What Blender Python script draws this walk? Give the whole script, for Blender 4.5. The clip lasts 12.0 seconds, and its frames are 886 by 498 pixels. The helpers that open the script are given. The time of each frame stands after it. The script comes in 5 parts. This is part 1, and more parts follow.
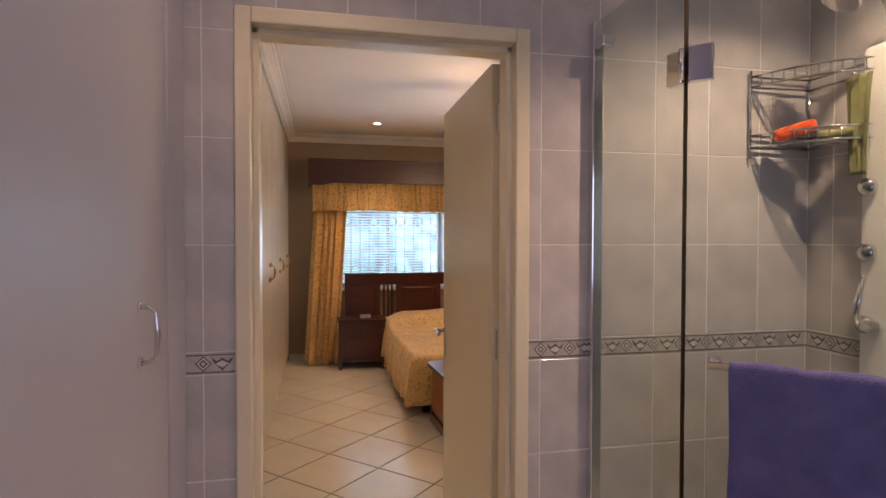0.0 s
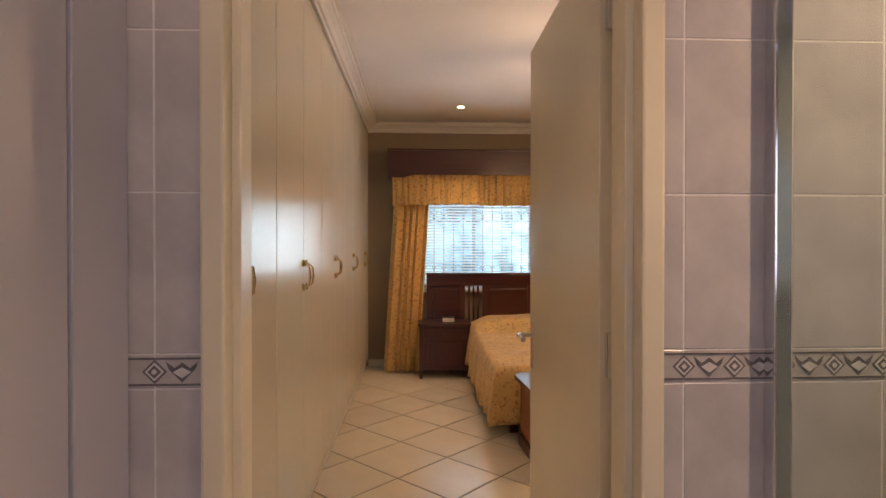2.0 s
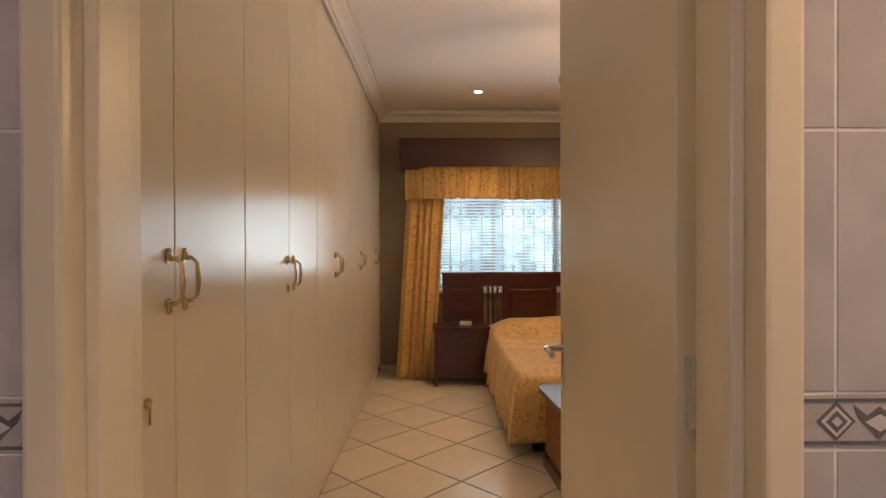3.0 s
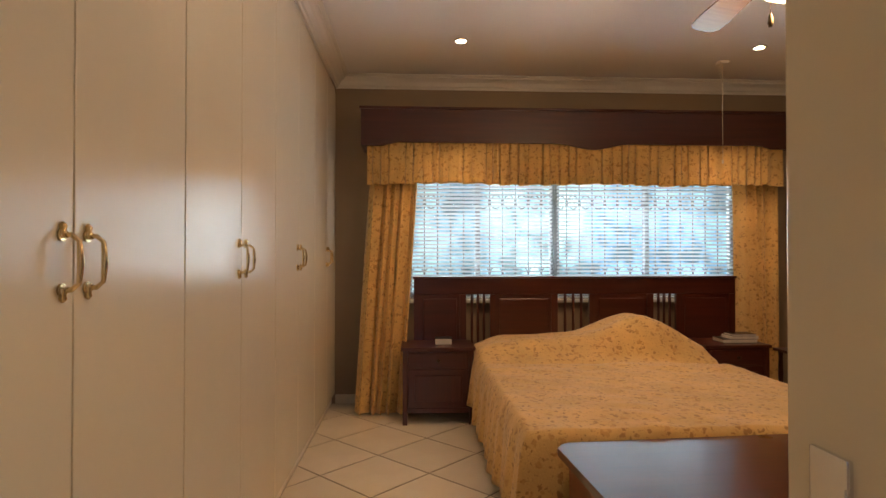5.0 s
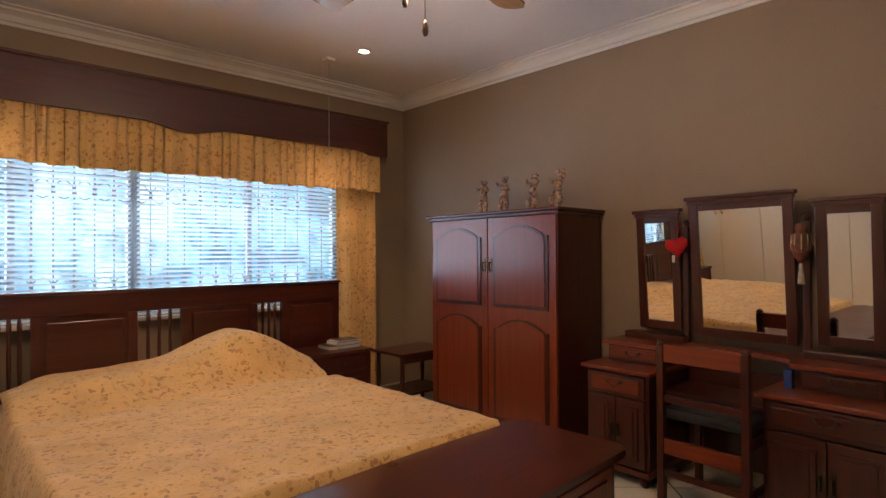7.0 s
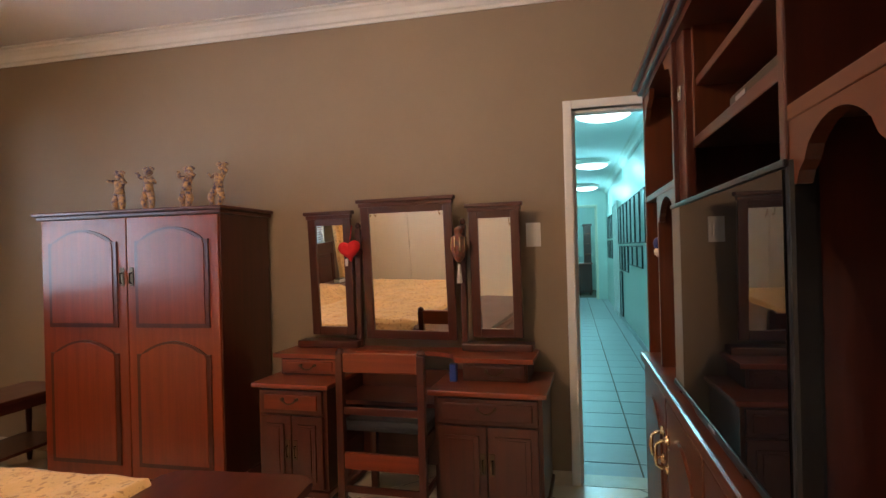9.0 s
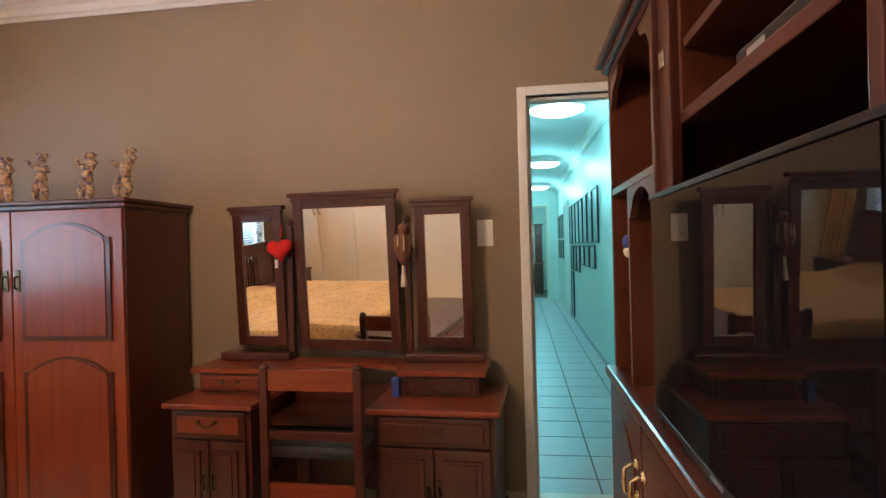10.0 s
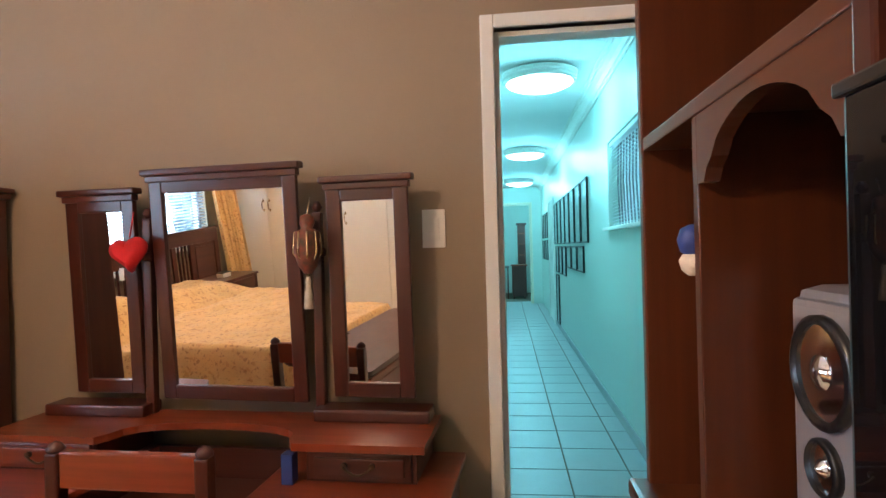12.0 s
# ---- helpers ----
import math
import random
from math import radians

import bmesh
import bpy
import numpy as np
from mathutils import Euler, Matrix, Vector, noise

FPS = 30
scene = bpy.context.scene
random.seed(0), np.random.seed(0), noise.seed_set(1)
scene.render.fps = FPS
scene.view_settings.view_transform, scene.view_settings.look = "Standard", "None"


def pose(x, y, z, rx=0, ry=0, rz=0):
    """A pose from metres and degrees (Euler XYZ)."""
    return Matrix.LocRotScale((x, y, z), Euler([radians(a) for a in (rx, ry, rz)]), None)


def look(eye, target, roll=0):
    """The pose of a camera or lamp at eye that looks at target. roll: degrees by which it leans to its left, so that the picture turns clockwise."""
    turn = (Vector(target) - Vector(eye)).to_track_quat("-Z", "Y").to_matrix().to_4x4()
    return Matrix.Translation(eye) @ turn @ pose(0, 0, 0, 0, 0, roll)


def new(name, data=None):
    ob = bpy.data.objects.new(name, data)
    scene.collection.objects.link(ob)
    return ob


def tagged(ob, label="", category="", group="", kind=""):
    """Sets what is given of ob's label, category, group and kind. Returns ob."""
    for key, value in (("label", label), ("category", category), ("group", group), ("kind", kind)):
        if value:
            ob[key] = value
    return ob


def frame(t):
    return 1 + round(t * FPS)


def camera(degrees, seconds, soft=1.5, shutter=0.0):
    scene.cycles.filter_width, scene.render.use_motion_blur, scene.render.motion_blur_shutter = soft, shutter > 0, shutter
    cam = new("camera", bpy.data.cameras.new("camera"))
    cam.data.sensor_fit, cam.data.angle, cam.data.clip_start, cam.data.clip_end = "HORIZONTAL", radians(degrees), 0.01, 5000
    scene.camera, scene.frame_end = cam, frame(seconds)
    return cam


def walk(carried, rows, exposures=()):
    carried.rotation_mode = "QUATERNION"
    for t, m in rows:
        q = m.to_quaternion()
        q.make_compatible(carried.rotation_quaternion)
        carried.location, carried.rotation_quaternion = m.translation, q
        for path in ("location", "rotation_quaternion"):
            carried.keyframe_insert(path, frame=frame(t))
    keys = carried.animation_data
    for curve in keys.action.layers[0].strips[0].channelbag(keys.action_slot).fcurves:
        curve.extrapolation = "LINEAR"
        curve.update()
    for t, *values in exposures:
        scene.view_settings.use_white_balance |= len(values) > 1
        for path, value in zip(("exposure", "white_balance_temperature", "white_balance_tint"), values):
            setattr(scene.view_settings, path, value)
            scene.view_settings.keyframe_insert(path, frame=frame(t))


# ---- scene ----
cam = camera(76.5, 12.0)
PATH = [
    (0, (0.37, 0.432, 1.465), (0.795, 2.386, 1.423), 0.1),
    (0.5, (0.363, 0.495, 1.474), (0.718, 2.463, 1.436), 0.2),
    (1, (0.375, 0.61, 1.415), (0.675, 2.587, 1.377), 0.1),
    (1.5, (0.433, 0.802, 1.368), (0.633, 2.791, 1.337), 0.0),
    (2, (0.533, 1.038, 1.345), (0.627, 3.036, 1.33), 0.0),
    (2.5, (0.579, 1.183, 1.347), (0.625, 3.183, 1.335), -0.1),
    (3, (0.596, 1.465, 1.312), (0.615, 3.465, 1.299), -0.2),
    (3.2, (0.599, 1.576, 1.303), (0.607, 3.576, 1.294), 0.0),
    (4.8, (0.629, 2.547, 1.218), (0.677, 4.547, 1.238), 0.0),
    (5, (0.637, 2.641, 1.213), (0.742, 4.638, 1.235), 0.0),
    (5.5, (0.675, 2.846, 1.224), (1.02, 4.816, 1.246), 0.1),
    (6, (0.733, 2.999, 1.234), (1.417, 4.878, 1.255), 0.1),
    (6.5, (0.77, 3.125, 1.25), (1.79, 4.845, 1.264), -0.0),
    (7, (0.793, 3.206, 1.249), (2.155, 4.671, 1.267), -0.3),
    (7.5, (0.808, 3.262, 1.252), (2.426, 4.435, 1.267), -0.7),
    (7.7, (0.831, 3.271, 1.25), (2.521, 4.342, 1.267), -0.7),
    (9.3, (1.097, 3.474, 1.273), (3.063, 3.838, 1.273), -1.6),
    (9.5, (1.156, 3.481, 1.27), (3.128, 3.814, 1.27), -1.6),
    (10, (1.319, 3.465, 1.269), (3.3, 3.742, 1.267), -1.5),
    (10.5, (1.516, 3.435, 1.282), (3.501, 3.68, 1.28), -1.5),
    (11, (1.722, 3.424, 1.283), (3.708, 3.66, 1.281), -1.5),
    (11.5, (1.969, 3.417, 1.283), (3.956, 3.649, 1.282), -1.5),
    (12, (2.208, 3.4, 1.272), (4.195, 3.624, 1.27), -1.5),
]
walk(cam, [(t, look(eye, target, roll)) for t, eye, target, roll in PATH],
     [(0.0, -0.05, 6700, 12), (3.0, -0.1, 7600, 10), (5.0, -0.2, 7700, 10), (7.5, 0.05, 6200, 12), (9.5, 0.62, 6600, 12), (12.0, 1.0, 6050, 10)])

# ---- world and light ----
world = bpy.data.worlds.new("sky")
scene.world = world
world.use_nodes = True
wn = world.node_tree
sky = wn.nodes.new("ShaderNodeTexSky")
sky.sky_type, sky.sun_disc = "NISHITA", False
sky.sun_elevation, sky.sun_rotation = radians(48), radians(270)
wn.links.new(sky.outputs[0], wn.nodes["Background"].inputs[0])
wn.nodes["Background"].inputs[1].default_value = 0.10
sun = new("sun", bpy.data.lights.new("sun", "SUN"))
sun.data.energy, sun.data.angle, sun.data.color = 2.5, radians(0.5), (1.0, 0.95, 0.88)
sun.rotation_euler = (0, radians(-42), 0)


def lamp(name, kind, energy, color, m, size=0.1, size_y=None, spot=None):
    data = bpy.data.lights.new(name, kind)
    data.energy, data.color = energy, color
    if kind == "AREA":
        data.shape = "RECTANGLE" if size_y else "DISK"
        data.size = size
        if size_y:
            data.size_y = size_y
    else:
        data.shadow_soft_size = size
    if spot:
        data.spot_size, data.spot_blend = radians(spot), 0.6
    ob = new(name, data)
    ob.matrix_world = m
    return ob


WARM, COOL, CYAN = (1.0, 0.65, 0.41), (0.62, 0.64, 1.0), (0.24, 0.84, 1.0)
FAN = (1.97, 4.57)
lamp("fan_lamp", "POINT", 36, WARM, pose(FAN[0], FAN[1], 2.13), 0.10)
# third downlight is unseen, added near the door from a wardrobe highlight
for dx, dy, power in ((0.96, 6.45, 44), (3.07, 6.46, 44), (0.96, 3.6, 16)):
    lamp("downlight_lamp", "SPOT", power, WARM, pose(dx, dy, 2.655), 0.03, spot=88)
for dx, dy, power in ((0.35, 1.55, 11), (1.70, 1.46, 72)):
    lamp("bath_lamp", "SPOT", power, (1.0, 0.68, 0.50), pose(dx, dy, 2.555), 0.03, spot=125)
lamp("bath_window_light", "AREA", 7.0, COOL, look((0.9, -0.83, 1.55), (0.5, 2.1, 1.2)), 1.1, 0.9)
lamp("window_sky_light", "AREA", 105, (0.66, 0.78, 1.0), look((1.95, 7.60, 1.4), (1.95, 4.0, 1.75)), 2.6, 1.1)
# the last one is added out of sight, to light the room beyond
PASSAGE_LAMPS = (6.5, 9.88, 13.3, 15.7)
PASSAGE_Y = 3.12
for px in PASSAGE_LAMPS:
    lamp("passage_lamp", "POINT", 24, CYAN, pose(px, PASSAGE_Y, 2.40), 0.16)


# ---- materials ----
def mat(name, base, other=None, rough=0.5, metal=0.0, scale=8.0, detail=6.0, bump=0.0, bump_scale=60.0,
        stretch=(1, 1, 1), rand=0.0, coat=0.0, spec=0.5):
    m = bpy.data.materials.new(name)
    m.use_nodes = True
    nt = m.node_tree
    b = nt.nodes["Principled BSDF"]
    b.inputs["Roughness"].default_value = rough
    b.inputs["Metallic"].default_value = metal
    b.inputs["Coat Weight"].default_value = coat
    b.inputs["Coat Roughness"].default_value = 0.12
    b.inputs["Specular IOR Level"].default_value = spec
    other = other or tuple(c * 0.82 for c in base)
    tc = nt.nodes.new("ShaderNodeTexCoord")
    mp = nt.nodes.new("ShaderNodeMapping")
    mp.inputs["Scale"].default_value = stretch
    nt.links.new(tc.outputs["Object"], mp.inputs[0])
    n1 = nt.nodes.new("ShaderNodeTexNoise")
    n1.inputs["Scale"].default_value, n1.inputs["Detail"].default_value = scale, detail
    n1.inputs["Roughness"].default_value = 0.6
    nt.links.new(mp.outputs[0], n1.inputs["Vector"])
    ramp = nt.nodes.new("ShaderNodeValToRGB")
    ramp.color_ramp.elements[0].position, ramp.color_ramp.elements[1].position = 0.32, 0.68
    ramp.color_ramp.elements[0].color, ramp.color_ramp.elements[1].color = (*other, 1), (*base, 1)
    nt.links.new(n1.outputs[0], ramp.inputs[0])
    out = ramp.outputs[0]
    if rand:
        oi = nt.nodes.new("ShaderNodeObjectInfo")
        mr = nt.nodes.new("ShaderNodeMapRange")
        mr.inputs[3].default_value, mr.inputs[4].default_value = 1 - rand, 1 + rand
        nt.links.new(oi.outputs["Random"], mr.inputs[0])
        hs = nt.nodes.new("ShaderNodeHueSaturation")
        nt.links.new(mr.outputs[0], hs.inputs["Value"])
        nt.links.new(out, hs.inputs["Color"])
        out = hs.outputs[0]
    nt.links.new(out, b.inputs["Base Color"])
    rr = nt.nodes.new("ShaderNodeMapRange")
    rr.inputs[3].default_value, rr.inputs[4].default_value = rough * 0.8, min(1, rough * 1.25)
    n3 = nt.nodes.new("ShaderNodeTexNoise")
    n3.inputs["Scale"].default_value = 3.0
    nt.links.new(tc.outputs["Object"], n3.inputs["Vector"])
    nt.links.new(n3.outputs[0], rr.inputs[0])
    nt.links.new(rr.outputs[0], b.inputs["Roughness"])
    if bump:
        n2 = nt.nodes.new("ShaderNodeTexNoise")
        n2.inputs["Scale"].default_value, n2.inputs["Detail"].default_value = bump_scale, 4
        nt.links.new(mp.outputs[0], n2.inputs["Vector"])
        bp = nt.nodes.new("ShaderNodeBump")
        bp.inputs["Strength"].default_value, bp.inputs["Distance"].default_value = bump, 0.004
        nt.links.new(n2.outputs[0], bp.inputs["Height"])
        nt.links.new(bp.outputs[0], b.inputs["Normal"])
    return m


def fabric(name, base, dark, flower):
    """Gold furnishing cloth with small scattered sprigs."""
    m = mat(name, base, tuple(c * 0.8 for c in base), 0.75, scale=5, bump=0.5, bump_scale=90)
    nt = m.node_tree
    b = nt.nodes["Principled BSDF"]
    b.inputs["Sheen Weight"].default_value = 0.25
    tc = nt.nodes["Texture Coordinate"]
    old = b.inputs["Base Color"].links[0].from_socket
    warp = nt.nodes.new("ShaderNodeTexNoise")
    warp.inputs["Scale"].default_value = 30
    nt.links.new(tc.outputs["Object"], warp.inputs["Vector"])
    add = nt.nodes.new("ShaderNodeMixRGB")
    add.blend_type, add.inputs[0].default_value = "ADD", 0.07
    nt.links.new(tc.outputs["Object"], add.inputs[1])
    nt.links.new(warp.outputs["Color"], add.inputs[2])
    for scale, lim, col, fac in ((25, 0.30, dark, 0.75), (17, 0.29, flower, 0.65), (50, 0.28, dark, 0.4)):
        v = nt.nodes.new("ShaderNodeTexVoronoi")
        v.inputs["Scale"].default_value = scale
        nt.links.new(add.outputs[0], v.inputs["Vector"])
        rp = nt.nodes.new("ShaderNodeValToRGB")
        e = rp.color_ramp.elements
        e[0].position, e[1].position = lim - 0.07, lim
        e[0].color, e[1].color = (fac, fac, fac, 1), (0, 0, 0, 1)
        nt.links.new(v.outputs["Distance"], rp.inputs[0])
        mx = nt.nodes.new("ShaderNodeMixRGB")
        mx.inputs[2].default_value = (*col, 1)
        nt.links.new(rp.outputs[0], mx.inputs[0])
        nt.links.new(old, mx.inputs[1])
        old = mx.outputs[0]
    nt.links.new(old, b.inputs["Base Color"])
    return m


def glow(name, color, strength):
    m = bpy.data.materials.new(name)
    m.use_nodes = True
    b = m.node_tree.nodes["Principled BSDF"]
    b.inputs["Base Color"].default_value = (0.9, 0.9, 0.9, 1)
    b.inputs["Emission Color"].default_value = (*color, 1)
    b.inputs["Emission Strength"].default_value = strength
    return m


def glass(name, tint, rough=0.0):
    m = bpy.data.materials.new(name)
    m.use_nodes = True
    nt = m.node_tree
    nt.nodes.remove(nt.nodes["Principled BSDF"])
    tr = nt.nodes.new("ShaderNodeBsdfTransparent")
    tr.inputs[0].default_value = (*tint, 1)
    gl = nt.nodes.new("ShaderNodeBsdfGlossy")
    gl.inputs["Roughness"].default_value = 0.02
    lw = nt.nodes.new("ShaderNodeLayerWeight")
    lw.inputs[0].default_value = 0.5
    fr = nt.nodes.new("ShaderNodeMath")
    fr.operation = "POWER"
    fr.inputs[1].default_value = 4.0
    nt.links.new(lw.outputs["Facing"], fr.inputs[0])
    fm = nt.nodes.new("ShaderNodeMapRange")
    fm.inputs[3].default_value, fm.inputs[4].default_value = 0.03, 0.5
    nt.links.new(fr.outputs[0], fm.inputs[0])
    mx = nt.nodes.new("ShaderNodeMixShader")
    nt.links.new(fm.outputs[0], mx.inputs[0])
    nt.links.new(tr.outputs[0], mx.inputs[1])
    nt.links.new(gl.outputs[0], mx.inputs[2])
    nt.links.new(mx.outputs[0], nt.nodes["Material Output"].inputs[0])
    return m


def wood(name, light, dark, axis, rough=0.3, rand=0.08):
    st = [24.0, 24.0, 24.0]
    st[axis] = 1.0
    return mat(name, light, dark, rough, scale=1.6, detail=9, stretch=st, rand=rand, coat=0.28)


M_WALL = mat("tan_wall_paint", (0.30, 0.225, 0.15), (0.28, 0.208, 0.138), 0.55, scale=3, bump=0.15, bump_scale=140)
M_CEIL = mat("ceiling_paint", (0.86, 0.845, 0.84), (0.83, 0.815, 0.81), 0.75, scale=2, bump=0.1, bump_scale=120)
M_CORNICE = mat("cornice_plaster", (0.80, 0.77, 0.72), (0.75, 0.72, 0.67), 0.7, scale=4)
M_CREAM = mat("cream_gloss_paint", (0.76, 0.695, 0.55), (0.735, 0.67, 0.525), 0.2, scale=2, bump=0.05, bump_scale=5, coat=0.0, spec=0.26)
M_FRAME = mat("cream_frame_paint", (0.80, 0.73, 0.56), (0.76, 0.69, 0.52), 0.32, scale=6, bump=0.08)
M_LILAC = mat("grey_white_melamine", (0.52, 0.52, 0.60), (0.49, 0.49, 0.57), 0.42, scale=2, bump=0.05)
M_BTILE = mat("marbled_wall_tile", (0.60, 0.57, 0.56), (0.45, 0.43, 0.435), 0.16, scale=6, detail=8, rand=0.05, spec=0.6)
M_GROUT = mat("pale_grout", (0.84, 0.82, 0.80), None, 0.8, scale=30)
M_FTILE = mat("cream_floor_tile", (0.80, 0.73, 0.60), (0.75, 0.68, 0.55), 0.2, scale=5, rand=0.05, spec=0.5)
M_FGROUT = mat("dark_grout", (0.16, 0.12, 0.085), (0.10, 0.075, 0.05), 0.85, scale=25)
M_PTILE = mat("pale_passage_tile", (0.36, 0.39, 0.40), (0.32, 0.35, 0.36), 0.36, scale=4, rand=0.04)
M_BORDER = mat("border_tile_ground", (0.56, 0.53, 0.50), (0.45, 0.42, 0.40), 0.2, scale=30)
M_BORDER_D = mat("border_tile_dark", (0.13, 0.12, 0.13), (0.20, 0.18, 0.19), 0.25, scale=40)
M_BORDER_L = mat("border_tile_light", (0.72, 0.70, 0.68), None, 0.2, scale=40)
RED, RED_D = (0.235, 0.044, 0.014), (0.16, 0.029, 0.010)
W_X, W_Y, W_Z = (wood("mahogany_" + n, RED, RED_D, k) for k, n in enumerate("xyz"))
U_X, U_Y, U_Z = (wood("brown_mahogany_" + n, (0.105, 0.027, 0.009), (0.07, 0.0175, 0.006), k) for k, n in enumerate("xyz"))
# dark furniture wood; also carries painted shade inside the wall unit
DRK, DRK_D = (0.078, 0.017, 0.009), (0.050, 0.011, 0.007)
D_X, D_Y, D_Z = (wood("dark_or_shaded_mahogany_" + n, DRK, DRK_D, k) for k, n in enumerate("xyz"))
FANW = wood("fan_blade_wood", (0.25, 0.155, 0.07), (0.18, 0.105, 0.045), 0, 0.4)
M_GOLD = fabric("gold_floral_cloth", (0.74, 0.48, 0.185), (0.32, 0.15, 0.045), (0.50, 0.26, 0.08))
M_GOLDC = fabric("gold_curtain_cloth", (0.76, 0.50, 0.19), (0.34, 0.17, 0.05), (0.52, 0.28, 0.085))
M_TOWEL = mat("purple_towelling", (0.165, 0.155, 0.36), (0.12, 0.11, 0.28), 0.95, scale=14, bump=1.0, bump_scale=220)
M_CHROME = mat("chrome", (0.82, 0.82, 0.82), (0.78, 0.78, 0.78), 0.1, 1.0)
M_BRASS = mat("brass", (0.78, 0.62, 0.36), (0.66, 0.50, 0.26), 0.25, 1.0, scale=20)
M_BRONZE = mat("dark_bronze", (0.10, 0.07, 0.04), None, 0.35, 0.9, scale=20)
M_MIRROR = mat("silvered_mirror", (0.90, 0.90, 0.88), (0.90, 0.90, 0.88), 0.004, 1.0)
M_BLACK = mat("black_plastic", (0.012, 0.012, 0.013), None, 0.3, scale=20)
M_SCREEN = mat("tv_screen", (0.006, 0.006, 0.007), (0.005, 0.005, 0.006), 0.012, scale=2, spec=0.5)
M_LEATHER = mat("black_leather", (0.02, 0.02, 0.022), (0.012, 0.012, 0.013), 0.4, scale=30, bump=0.5, bump_scale=120)
M_WHITE = mat("white_plastic", (0.82, 0.80, 0.76), (0.79, 0.77, 0.73), 0.35, scale=10)
M_SLAT = mat("white_blind_slat", (0.80, 0.82, 0.84), None, 0.45, scale=10)
nt = M_SLAT.node_tree
tl = nt.nodes.new("ShaderNodeBsdfTranslucent")
tl.inputs[0].default_value = (0.75, 0.82, 0.88, 1)
ms = nt.nodes.new("ShaderNodeMixShader")
ms.inputs[0].default_value = 0.3
nt.links.new(nt.nodes["Principled BSDF"].outputs[0], ms.inputs[1])
nt.links.new(tl.outputs[0], ms.inputs[2])
nt.links.new(ms.outputs[0], nt.nodes["Material Output"].inputs[0])
M_IRON = mat("grey_burglar_bar", (0.26, 0.28, 0.30), None, 0.5, scale=20)
M_ALU = mat("grey_window_frame", (0.36, 0.38, 0.40), None, 0.4, 0.6, scale=10)
M_REDFELT = mat("red_felt", (0.62, 0.012, 0.015), (0.5, 0.01, 0.012), 0.9, scale=20, bump=0.5, bump_scale=150)
M_MINT = mat("mint_wall_paint", (0.58, 0.68, 0.62), (0.55, 0.65, 0.59), 0.35, scale=3, bump=0.08, bump_scale=120)
M_SILVER = mat("silver_plastic", (0.50, 0.50, 0.53), (0.42, 0.42, 0.45), 0.3, 0.6, scale=12)
M_ORANGE = mat("orange_sponge", (0.80, 0.13, 0.03), (0.65, 0.08, 0.02), 0.9, scale=50, bump=0.8)
M_GREEN = mat("olive_cloth", (0.30, 0.30, 0.14), (0.20, 0.20, 0.09), 0.9, scale=30, bump=0.6)
M_PAPER = mat("paper", (0.75, 0.72, 0.66), None, 0.8, scale=20)
M_BLUE = mat("blue_paper_box", (0.03, 0.06, 0.25), None, 0.5, scale=20)
M_FIG = mat("painted_figurine", (0.60, 0.36, 0.16), (0.05, 0.04, 0.10), 0.3, scale=55, detail=1)
M_DOLL = mat("red_gold_ornament", (0.26, 0.06, 0.03), (0.08, 0.05, 0.03), 0.6, scale=45)
M_TASSEL = mat("cream_tassel", (0.68, 0.60, 0.46), None, 0.9, scale=60)
M_GLASS = glass("clear_glass", (0.93, 0.97, 0.95))
M_SHOWER = glass("shower_glass", (0.88, 0.93, 0.90))
M_PICT = mat("grey_print", (0.42, 0.48, 0.46), (0.20, 0.24, 0.24), 0.3, scale=12, detail=3)
M_LAMPW = glow("lit_lamp", (1.0, 0.82, 0.58), 26)
M_LAMPC = glow("lit_passage_lamp", (0.72, 0.98, 1.0), 4.5)
M_SKIRT = mat("cream_skirting_tile", (0.66, 0.58, 0.46), None, 0.3, scale=8)


# ---- mesh helpers ----
def bx(bm, x0, y0, z0, x1, y1, z1, bev=0.0):
    t = bmesh.new()
    bmesh.ops.create_cube(t, size=1)
    for v in t.verts:
        v.co = ((x0 + x1) / 2 + v.co.x * (x1 - x0), (y0 + y1) / 2 + v.co.y * (y1 - y0), (z0 + z1) / 2 + v.co.z * (z1 - z0))
    if bev:
        bmesh.ops.bevel(t, geom=t.edges[:], offset=bev, segments=2, affect="EDGES", profile=0.6)
    me = bpy.data.meshes.new("tmp")
    t.to_mesh(me)
    t.free()
    bm.from_mesh(me)
    bpy.data.meshes.remove(me)
    return bm


def box(*a, bev=0.0):
    return bx(bmesh.new(), *a, bev)


def tube(bm, pts, r, n=10):
    """A round bar through points; r is one radius or one for each point."""
    rs = r if isinstance(r, (list, tuple)) else [r] * len(pts)
    rings = []
    pts = [Vector(p) for p in pts]
    for i, p in enumerate(pts):
        d = (pts[min(i + 1, len(pts) - 1)] - pts[max(i - 1, 0)]).normalized()
        a = d.orthogonal().normalized() if abs(d.z) < 0.95 else Vector((1, 0, 0))
        if i:
            a = (last - d * last.dot(d)).normalized()
        last = a
        b = d.cross(a)
        rings.append([bm.verts.new(p + (a * math.cos(u) + b * math.sin(u)) * rs[i]) for u in (k * math.tau / n for k in range(n))])
    for q, w in zip(rings, rings[1:]):
        for k in range(n):
            bm.faces.new((q[k], q[(k + 1) % n], w[(k + 1) % n], w[k])).smooth = True
    bm.faces.new(rings[0][::-1])
    bm.faces.new(rings[-1])
    return bm


